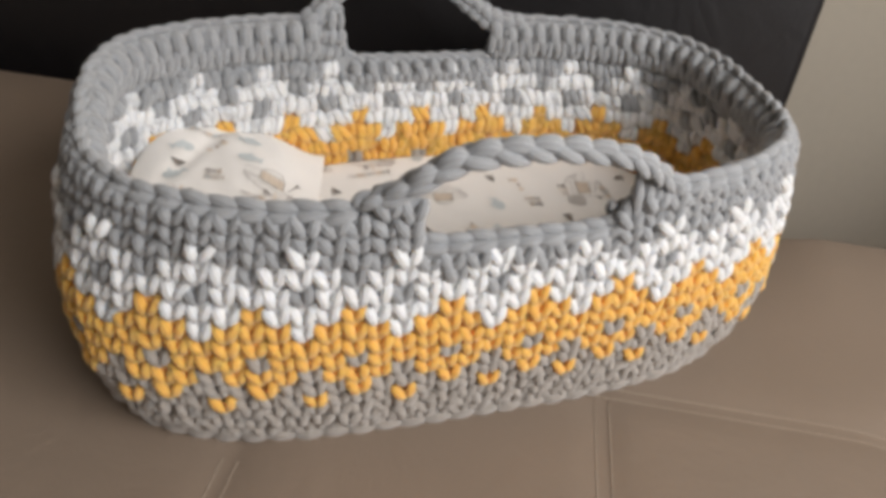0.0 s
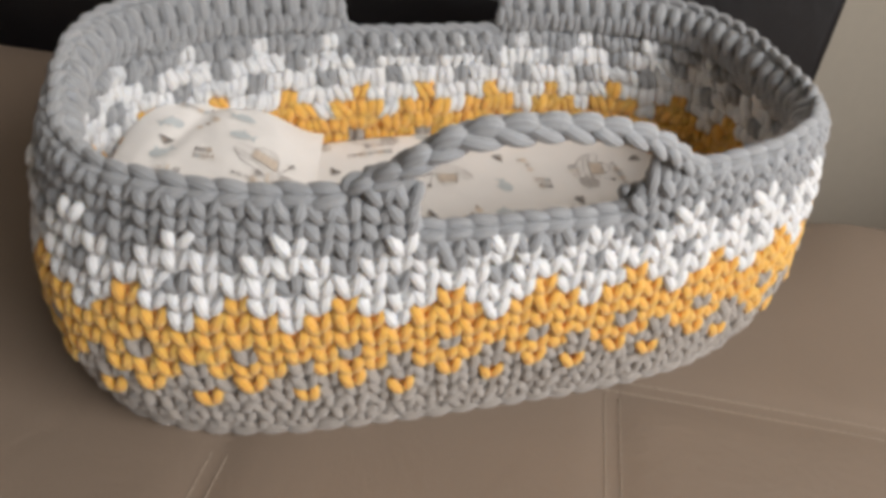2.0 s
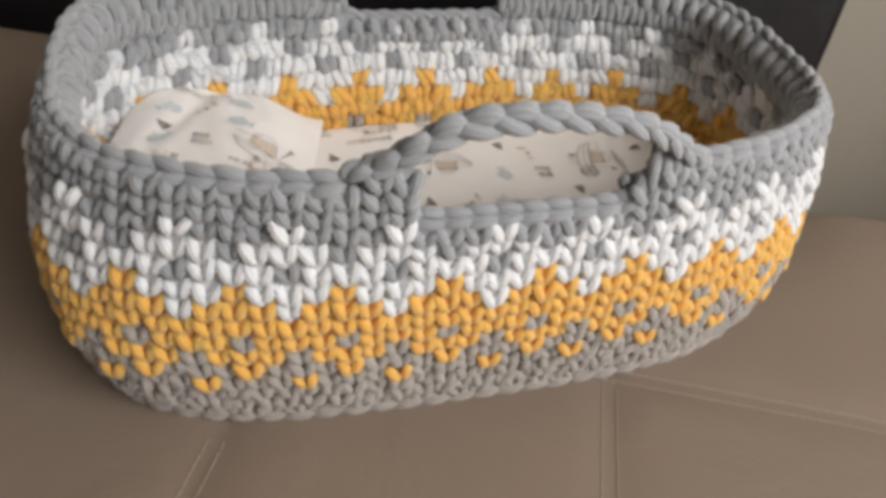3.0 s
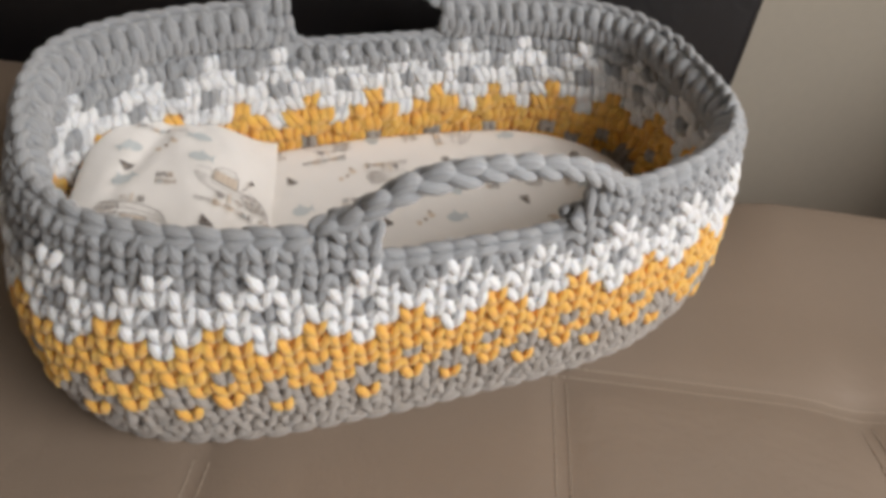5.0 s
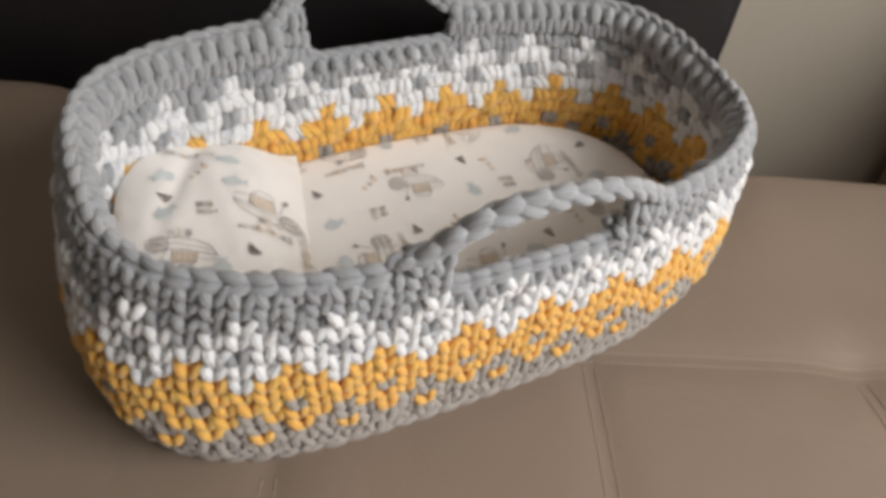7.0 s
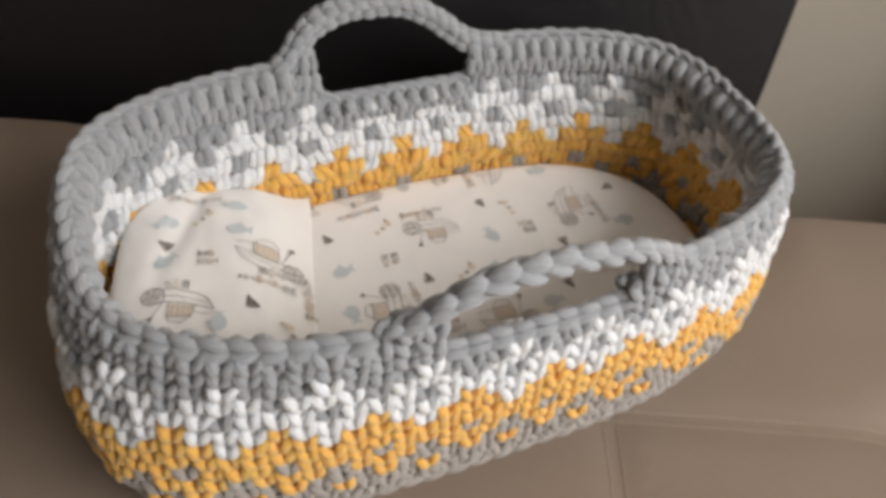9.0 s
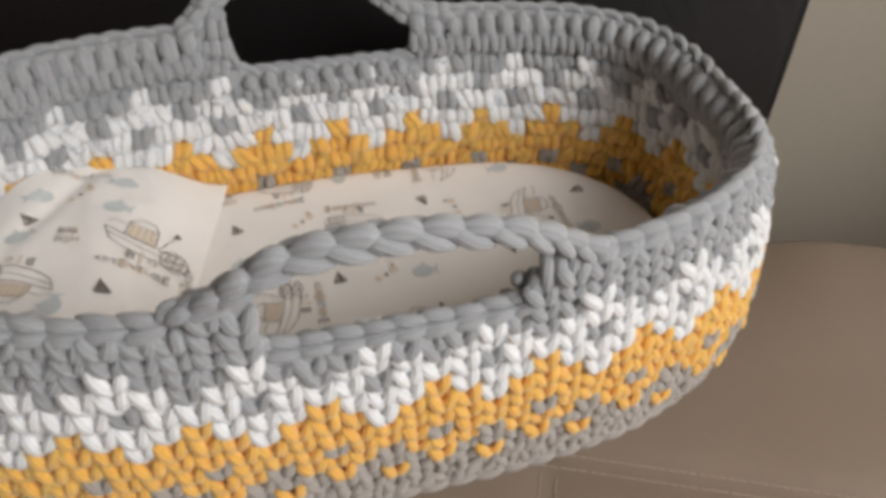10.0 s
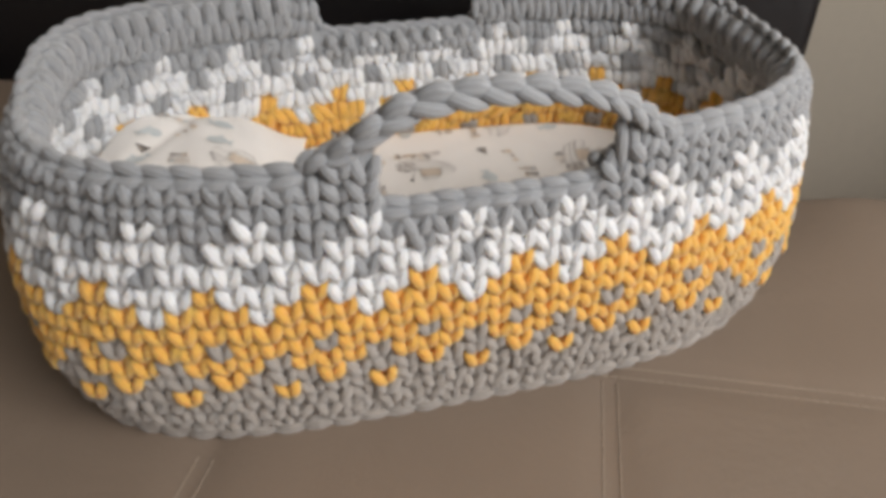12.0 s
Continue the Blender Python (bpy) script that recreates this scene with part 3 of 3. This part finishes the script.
g = Geo()
for i, rr in enumerate(runs):
    g.put(*sweep([k[0] - 0.003 * k[2] - 0.003 * k[3] for k in rr], np.full(len(rr), 0.0055), (0, 0, 1), 8))
rim_band = part("rim_chain", g.mesh("rim_chain", [GREY]), basket, "thick grey chain stitch rim")
r_rib = np.random.default_rng(77)
for c in range(COLS):
    q, along, nrm, up, rise = rim_point(c + 0.5)
    if rise < 0.004 and (q[1] > -0.06 or abs(q[0]) > 0.2):
        g = Geo()
        rib(g, q - 0.001 * nrm - 0.005 * up, along, nrm, up, r_rib)
        part("rim_stitch", g.mesh("rim_stitch", [GREY]), rim_band)
for i, rr in enumerate(runs):
    chain(None, [k[0] for k in rr], [unit(0.8 * k[2] + (0.6 if k[0][1] < 0 else 0.15) * k[3]) for k in rr], 0.0051, 0.0048, SW * 1.02, False, 0, 20 + i, rim_band)

for side in (-1, 1):
    arch = [k for k in rim if k[0][1] * side > 0.1 and -0.126 < k[0][0] < 0.137]
    arch.sort(key=lambda k: k[0][0] * -side)
    path = np.array([k[0] for k in arch])
    fine_s = np.linspace(0, 1, 60)
    rr = np.concatenate([[0], np.cumsum(np.linalg.norm(np.diff(path, axis=0), axis=1))]) / np.linalg.norm(np.diff(path, axis=0), axis=1).sum()
    path = np.array([[np.interp(q, rr, path[:, i]) for i in range(3)] for q in fine_s])
    for _ in range(4):
        path[1:-1] = (path[:-2] + 2 * path[1:-1] + path[2:]) / 4
    nrm = np.array([0, side, 0.0])
    tang = np.gradient(path, axis=0)
    ups = np.array([unit(np.cross(unit(t), nrm)) for t in tang])
    ups = np.array([u if u[2] > 0 else -u for u in ups])
    g = Geo()
    thick = np.interp(np.linspace(0, 1, 60), [0, 0.08, 0.2, 0.75, 1], [0.3, 0.7, 1.05, 0.9, 0.4] if side < 0 else [0.5, 0.8, 1.0, 1.0, 0.7])
    g.put(*sweep(path, (0.0072 if side < 0 else 0.0075) * thick, nrm, 10))
    handle = part("handle", g.mesh("handle", [GREY]), basket, "crocheted grey carrying handle")
    if side < 0:
        taper = (0.98, 0.70)
        scallops(path + 0.001 * ups + 0.003 * nrm, [unit(0.95 * nrm + 0.4 * u) for u in ups], 0.0215, handle, 61, taper)
        chain(None, path - 0.002 * nrm, [unit(-nrm + 0.4 * u) for u in ups], 0.0060, 0.0060, 0.0205, False, 0, 62, handle, taper)
    else:
        chain(None, path - 0.003 * nrm - 0.004 * ups, [unit(-nrm - 0.2 * u) for u in ups], 0.0058, 0.0050, 0.0150, False, 0, 63, handle)
        chain(None, path + 0.001 * ups - 0.002 * nrm, [unit(u - 0.5 * nrm) for u in ups], 0.0060, 0.0052, 0.0160, False, 0, 64, handle)
        chain(None, path + 0.003 * nrm, [unit(nrm) for u in ups], 0.0058, 0.0050, 0.0165, False, 0, 65, handle)
    if side < 0:
        v0 = float(outline(-math.pi / 2, 0.26)[1]) + 0.002
        for k, (u0, z0, u1, z1) in enumerate(((0.093, 0.282, 0.098, 0.240), (0.102, 0.279, 0.106, 0.244), (0.113, 0.272, 0.114, 0.247), (-0.093, 0.276, -0.086, 0.240))):
            g = Geo()
            g.put(*leaf((u0, v0 - 0.001, z0), (u1, v0 - 0.003, z1), ((u0 + u1) / 2 - 0.001, v0 - 0.006 - 0.002 * (k % 2), (z0 + z1) / 2), 0.0048, (0, -1, 0), 9, 8, 0.9))
            part("chain_link", g.mesh("chain_link", [GREY]), handle)
    # chain along the lower edge of the hand hole
    lo, hi = (-0.082, 0.086) if side < 0 else (-0.080, 0.096)
    sel = [place(c, 0.2290) for c in np.arange(0, COLS, 0.25)]
    sel = [k for k in sel if k[0][1] * side > 0.1 and lo < k[0][0] < hi]
    sel.sort(key=lambda k: k[0][0] * -side)
    g = Geo()
    bend = ((0.0045, 0.003), (0.0080, 0.009), (0.0095, 0.018), (0.0090, 0.028))
    rise0 = [(sel[0][0] - d * sel[0][1] + np.array([0, 0, e]), *sel[0][1:]) for d, e in bend[::-1]]
    rise1 = [(sel[-1][0] + d * sel[-1][1] + np.array([0, 0, e]), *sel[-1][1:]) for d, e in bend]
    sel = rise0 + sel + rise1
    chain(g, [k[0] for k in sel], [unit(0.75 * k[2] + 0.65 * k[3]) for k in sel], 0.0052, 0.0044, SW * 0.98, False, 0, 70)
    if side > 0:
        for c in np.arange(0.5, COLS):
            p, along, nrm, up = place(c, 0.2290)
            if p[1] > 0.1 and lo + 0.004 < p[0] < hi - 0.004:
                rib(g, p - 0.004 * up, along, nrm, up, r_rib, 0.55, 0.36)
    part("hand_hole_edge", g.mesh("hand_hole_edge", [GREY]), basket)

# ---- mattress and pillow ----


def matt_z(u, v):
    r = (np.abs(u / 0.326) ** EXP + np.abs(v / 0.171) ** EXP) ** (1 / EXP)
    return 0.110 + 0.08 * v - 0.020 * np.clip((r - 0.86) / 0.14, 0, 1) ** 2.2 + 0.0016 * np.sin(9 * u + 2) * np.cos(14 * v) + 0.001 * np.sin(31 * u + 12 * v)


mattress = part("mattress", None, None, "off-white cotton mattress printed with small boats and fish, in the basket", "", "", "mattress")
mattress.matrix_world = BASKET
g = Geo()
NR, NA = 34, 120
verts, faces = [], []
ths = np.linspace(-np.pi, np.pi, NA, endpoint=False)
for i in range(NR + 1):
    f = i / NR
    c, s = np.cos(ths), np.sin(ths)
    u = 0.326 * f * np.sign(c) * np.abs(c) ** (2 / EXP)
    v = 0.171 * f * np.sign(s) * np.abs(s) ** (2 / EXP)
    verts.append(np.stack([u, v, matt_z(u, v)], 1))
verts.append(np.stack([verts[-1][:, 0] * 0.97, verts[-1][:, 1] * 0.95, np.full(NA, 0.075)], 1))
verts.append(np.stack([verts[-2][:, 0] * 0.86, verts[-2][:, 1] * 0.74, np.full(NA, 0.018)], 1))
for i in range(NR + 2):
    faces += [(i * NA + j, (i + 1) * NA + j, (i + 1) * NA + (j + 1) % NA, i * NA + (j + 1) % NA) for j in range(NA)]
g.put(np.concatenate(verts), faces)
part("cover", g.mesh("cover", [COTTON]), mattress)

PIL = (-0.230, 0.020, -11.5, 0.096, 0.152)     # centre u, v, turn, half sizes


def pil_local(u, v):
    a = radians(PIL[2])
    x, y = u - PIL[0], v - PIL[1]
    return x * math.cos(a) + y * math.sin(a), -x * math.sin(a) + y * math.cos(a)


def wrinkle(x, y):
    return 0.0040 * noise.noise((x * 24, y * 15, 3.1)) + 0.0024 * noise.noise((x * 55 + y * 20, y * 45, 7.7))


wrinkles = np.vectorize(wrinkle)


def pil_h(x, y):
    """Half thickness of the pillow at its own x, y."""
    a = np.clip(1 - np.abs(x / PIL[3]) ** 3.2, 0, 1) * np.clip(1 - np.abs(y / PIL[4]) ** 4.0, 0, 1)
    crease = 0.007 * np.exp(-((x - 0.03) * 0.9 + (y - 0.10) * 0.5) ** 2 / 0.00012) * np.clip((y - 0.02) / 0.1, 0, 1)
    crease = crease + 0.006 * np.exp(-((x + 0.045) - 0.25 * y) ** 2 / 0.0001) * np.clip((0.06 + y) / 0.1, 0, 1)
    a = a * (1 - 0.30 * smooth_step(0.02, 0.096, x))
    return (0.034 - 0.04 * x) * a ** (0.50 + 0.30 * smooth_step(0.03, 0.096, x)) - crease * a + wrinkles(x, y) * (0.35 + 0.65 * np.clip(a * 2, 0, 1)) * a ** 0.3


def pil_mid(x, y):
    """Height of the pillow's seam: propped up against the end of the basket, lying flat on the mattress at the other side."""
    return 0.148 + 0.03 * np.clip(y, -0.1, 0.1) - 0.09 * x - 0.012 * smooth_step(0.03, 0.096, x)


def pil_z(u, v):
    x, y = pil_local(u, v)
    return pil_mid(x, y) + 0.95 * pil_h(x, y)


pillow = part("pillow", None, None, "small plump off-white printed cotton baby pillow on the mattress", "", "", "pillow")
pillow.matrix_world = BASKET
g = Geo()
NX, NY = 56, 80
ex = np.sin(np.linspace(-np.pi / 2, np.pi / 2, NX))
ey = np.sin(np.linspace(-np.pi / 2, np.pi / 2, NY))
X, Y = np.meshgrid(ex * PIL[3], ey * PIL[4])
# corners drawn in a little
X2, Y2 = X * (1 - 0.03 * (Y / PIL[4]) ** 4 - 0.035 * np.cos(1.6 * Y / PIL[4])), Y * (1 + 0.02 * (X / PIL[3]) ** 4 - 0.03 * np.cos(1.6 * X / PIL[3]))
H = pil_h(X, Y)
a = radians(PIL[2])
U, V = PIL[0] + X2 * math.cos(a) - Y2 * math.sin(a), PIL[1] + X2 * math.sin(a) + Y2 * math.cos(a)
MID = pil_mid(X, Y)
# pressed in where it meets the basket's wall
over = np.maximum((np.abs(U / 0.332) ** 3.0 + np.abs(V / 0.172) ** 3.0) ** (1 / 3.0), 1.0)
U, V = U / over, V / over
topv = np.stack([U, V, MID + 0.95 * H], -1).reshape(-1, 3)
lowv = np.stack([U, V, np.maximum(MID - 0.8 * H, 0.105 + 0.08 * V)], -1).reshape(-1, 3)
g.put(topv, grid_faces(NX, NY))
g.put(lowv, [f[::-1] for f in grid_faces(NX, NY)])
part("case", g.mesh("case", [COTTON]), pillow)

# ---- printed motifs on the cotton ----
letters = {}


def word(text, width):
    """Flat letters of the built-in font, centred, at a given width: points and triangles."""
    if text not in letters:
        cu = bpy.data.curves.new("lettering", "FONT")
        cu.body, cu.resolution_u = text, 2
        ob = bpy.data.objects.new("lettering", cu)
        me = ob.to_mesh()
        me.calc_loop_triangles()
        pts = np.array([v.co[:2] for v in me.vertices])
        letters[text] = (pts, [tuple(t.vertices) for t in me.loop_triangles])
        ob.to_mesh_clear()
        bpy.data.objects.remove(ob)
        bpy.data.curves.remove(cu)
    pts, tris = letters[text]
    lo, hi = pts.min(0), pts.max(0)
    return (pts - (lo + hi) / 2) * (width / (hi[0] - lo[0])), tris


def oval(cx, cy, rx, ry, n=14, a0=0.0):
    t = np.linspace(0, 2 * np.pi, n, endpoint=False) + a0
    return np.stack([cx + rx * np.cos(t), cy + ry * np.sin(t)], 1), [tuple(range(n))]


def stroke(points, w, closed=False):
    """A drawn line of width w through the points."""
    p = np.asarray(points, float)
    if closed:
        p = np.vstack([p, p[:1]])
    d = np.gradient(p, axis=0)
    nn = np.stack([-d[:, 1], d[:, 0]], 1) / (np.linalg.norm(d, axis=1)[:, None] + 1e-9) * w / 2
    k = len(p)
    return np.vstack([p + nn, p - nn]), [(i, i + 1, k + i + 1, k + i) for i in range(k - 1)]


GROWTH = {"boat_print": (0.98, 1.06), "lettering_print": (0.80, 0.95), "fish_print": (0.85, 1.1), "sail_print": (0.95, 1.1), "dot_print": (1.1, 1.4)}


def decal(name, surface, parent, u, v, angle, shapes, lift_by=0.0007):
    """Lays flat shapes on a cloth surface; each later shape lies a hair above the one before."""
    a = radians(angle)
    g = Geo()
    grow = np.array(GROWTH[name])
    for i, (slot, (pts, faces)) in enumerate(shapes):
        pts = np.asarray(pts, float) * grow
        U = u + pts[:, 0] * math.cos(a) - pts[:, 1] * math.sin(a)
        V = v + pts[:, 0] * math.sin(a) + pts[:, 1] * math.cos(a)
        g.put(np.stack([U, V, surface(U, V) + lift_by + 0.00012 * i], 1), faces, None, slot)
    return part(name, g.mesh(name, INKS), parent)


D_, B_, N_, S_ = 0, 1, 2, 3      # dark, brown, tan, pale blue


def boat_shapes(seed):
    """A rowing boat in fine lines with a wheel at its stern, a tan cabin and a flag."""
    w = 0.00075
    out = [(N_, ([(-0.014, 0.000), (0.008, -0.003), (0.009, 0.011), (-0.012, 0.013)], [(0, 1, 2, 3)]))]
    top = [(-0.031, 0.006), (-0.020, 0.001), (-0.004, -0.003), (0.012, -0.0045), (0.029, -0.003)]
    keel = [(0.026, -0.018), (0.004, -0.018), (-0.014, -0.014), (-0.025, -0.007)]
    out.append((D_, stroke(top + keel, w, True)))
    for k in (0.5,):
        ends = [(-0.029 + 0.004 * k, 0.004 - 0.010 * k), (-0.012, -0.001 - 0.0125 * k), (0.004, -0.004 - 0.0135 * k), (0.026, -0.004 - 0.0135 * k)]
        out.append((D_, stroke(ends, 0.8 * w)))
    cx, cy = 0.022, -0.011
    out.append((D_, stroke(oval(cx, cy, 0.0100, 0.0100, 16)[0], w, True)))
    out.append((B_, stroke(oval(cx, cy, 0.0062, 0.0062, 12)[0], w, True)))
    for k in range(3):
        t = k * math.pi / 3 + 0.3
        out.append((D_, stroke([(cx - 0.0095 * math.cos(t), cy - 0.0095 * math.sin(t)), (cx + 0.0095 * math.cos(t), cy + 0.0095 * math.sin(t))], 0.8 * w)))
    out.append((D_, stroke([(-0.014, 0.000), (-0.012, 0.013), (0.009, 0.011), (0.008, -0.003)], w)))
    for k in range(4):
        out.append((B_, stroke([(-0.0095 + 0.0048 * k, 0.012), (-0.0105 + 0.0048 * k, -0.001)], 0.8 * w)))
    out.append((D_, stroke([(-0.012, 0.013), (-0.004, 0.020), (0.006, 0.018), (0.009, 0.011)], w)))
    out.append((D_, stroke([(0.012, -0.003), (0.020, 0.012), (0.0215, 0.019)], 0.8 * w)))
    out.append((D_, ([(0.019, 0.013), (0.025, 0.016), (0.021, 0.020)], [(0, 1, 2)])))
    out.append((D_, stroke([(-0.014, 0.009), (-0.024, 0.013), (-0.030, 0.011)], 0.8 * w)))
    for k, letter in enumerate("BIG"):
        p, f = word(letter, 0.0018 if letter == "I" else 0.0056)
        out.append(((D_, N_, B_)[k], (p + np.array([-0.006 + 0.0075 * k, -0.0215]), f)))
    return out


def title_shapes(seed):
    """ADVENTURE in letters of several faded colours, some of them on small squares."""
    r = np.random.default_rng(seed)
    out, x = [], -0.029
    tones = (D_, D_, N_, B_, N_, S_, D_, N_, B_)
    for k, letter in enumerate("ADVENTURE"):
        if k > 1 and r.random() < 0.55:
            out.append(((N_, S_, N_)[k % 3], oval(x, 0.0, 0.0046, 0.0050, 4, math.pi / 4)))
        p, f = word(letter, 0.0056)
        out.append((tones[k] if k < 2 else (D_, B_, B_)[(k + seed) % 3], (p + np.array([x, 0.0]), f)))
        x += 0.0073
    return out


def two_lines(seed):
    out = [(N_, oval(0.006, 0.0055, 0.0045, 0.004, 4, math.pi / 4)), (S_, oval(-0.006, -0.0055, 0.005, 0.004, 4, math.pi / 4))]
    p, f = word("BIG", 0.0175)
    out.append((D_, (p + np.array([-0.001, 0.0058]), f)))
    p, f = word("FISH", 0.022)
    out.append((B_, (p + np.array([0.001, -0.0058]), f)))
    return out


def fish_shapes(seed):
    s = 1 if seed % 2 else -1
    return [(S_, oval(0, 0, 0.0115, 0.0068)), (S_, ([(s * 0.009, 0.0), (s * 0.018, 0.0065), (s * 0.0155, 0.0), (s * 0.017, -0.006)], [(0, 1, 2, 3)])),
            (S_, ([(-0.003, 0.005), (0.004, 0.0055), (0.003, 0.011)], [(0, 1, 2)]))]


def sail_shapes(seed):
    return [(D_, ([(-0.0055, -0.003), (0.0055, -0.003), (-0.001, 0.0075)], [(0, 1, 2)])), (N_, ([(-0.0035, -0.002), (-0.0012, -0.002), (-0.0014, 0.003)], [(0, 1, 2)])),
            (D_, ([(-0.007, -0.0038), (0.007, -0.0038), (0.0045, -0.0062), (-0.0045, -0.0062)], [(0, 1, 2, 3)]))]


def dot_shapes(seed):
    return [(N_, oval(-0.008, -0.001, 0.003, 0.0028, 7)), (B_, oval(0.0, 0.0, 0.0022, 0.0020, 6)), (N_, oval(0.0085, 0.002, 0.0040, 0.0036, 5)), (B_, oval(0.009, 0.006, 0.0018, 0.0018, 5))]


KINDS = {"boat": ("boat_print", boat_shapes), "title": ("lettering_print", title_shapes), "big": ("lettering_print", two_lines),
         "fish": ("fish_print", fish_shapes), "sail": ("sail_print", sail_shapes), "dots": ("dot_print", dot_shapes)}
ON_MATTRESS = [("boat", -0.055, 0.156, 0), ("title", -0.060, 0.120, 2), ("big", -0.112, 0.141, 0), ("fish", 0.005, 0.149, 90), ("sail", -0.104, 0.092, 15), ("dots", -0.040, 0.088, 20),
               ("boat", 0.013, 0.067, 182), ("title", 0.010, 0.099, 180), ("big", -0.047, 0.041, 265), ("fish", -0.102, 0.039, 10), ("boat", 0.116, 0.153, 92), ("title", 0.087, 0.150, 268), ("big", 0.052, 0.148, 265),
               ("sail", 0.084, 0.094, 190), ("dots", 0.114, 0.078, 85), ("fish", 0.076, 0.040, 100), ("big", 0.122, 0.043, 175), ("boat", 0.187, 0.059, 268), ("title", 0.216, 0.046, 270), ("sail", 0.152, 0.008, 180),
               ("fish", 0.177, 0.128, 5), ("boat", -0.073, -0.022, 88), ("title", -0.037, -0.021, 270), ("sail", -0.016, 0.004, 0), ("dots", 0.026, -0.003, 15), ("fish", 0.060, -0.006, 0), ("fish", -0.106, -0.017, 95),
               ("fish", 0.240, 0.019, 175), ("sail", 0.246, 0.075, 100), ("boat", 0.045, -0.070, 3), ("title", 0.042, -0.106, 0), ("big", -0.012, -0.062, 0), ("fish", 0.098, -0.066, 180), ("sail", 0.128, -0.050, 190),
               ("big", 0.142, -0.090, 0), ("boat", 0.225, -0.045, 180), ("dots", 0.175, -0.035, 80), ("fish", -0.060, -0.092, 10), ("sail", -0.030, -0.118, 0), ("dots", 0.105, -0.118, 10)]
ON_PILLOW = [("boat", -0.173, 0.031, -8), ("title", -0.182, -0.002, -10), ("big", -0.230, 0.033, -6), ("sail", -0.200, -0.028, 5), ("title", -0.146, -0.010, 262), ("dots", -0.172, -0.060, 80), ("fish", -0.232, -0.050, 80),
             ("boat", -0.262, -0.020, 170), ("fish", -0.268, 0.038, 30), ("sail", -0.264, 0.062, 40), ("dots", -0.226, 0.090, 20), ("fish", -0.190, 0.106, -10), ("title", -0.228, 0.124, 165), ("fish", -0.258, 0.092, 20),
             ("fish", -0.196, 0.068, -15), ("big", -0.170, -0.092, 0)]
for i, (what, u, v, ang) in enumerate(ON_MATTRESS):
    nm, make = KINDS[what]
    decal(nm, matt_z, mattress, u, v, ang, make(i))
for i, (what, u, v, ang) in enumerate(ON_PILLOW):
    nm, make = KINDS[what]
    decal(nm, pil_z, pillow, u, v, ang, make(i + 3), 0.0017)

# ---- the crochet stitches nearest at the front, each a piece of its own (kept last) ----
for row, k, tone, p, along, nrm, up in front_stitches:
    key = (row, k, tone)
    if key not in stitch_meshes:
        t = templates[row, k][0]
        s = Geo()
        s.put(np.concatenate(t.v), t.f, np.concatenate(t.uv))
        stitch_meshes[key] = s.mesh("stitch", [YARNS[tone]])
    ob = new("stitch", stitch_meshes[key])
    ob.parent = basket
    ob.matrix_basis = Matrix(((along[0], nrm[0], up[0], p[0]), (along[1], nrm[1], up[1], p[1]), (along[2], nrm[2], up[2], p[2]), (0, 0, 0, 1)))
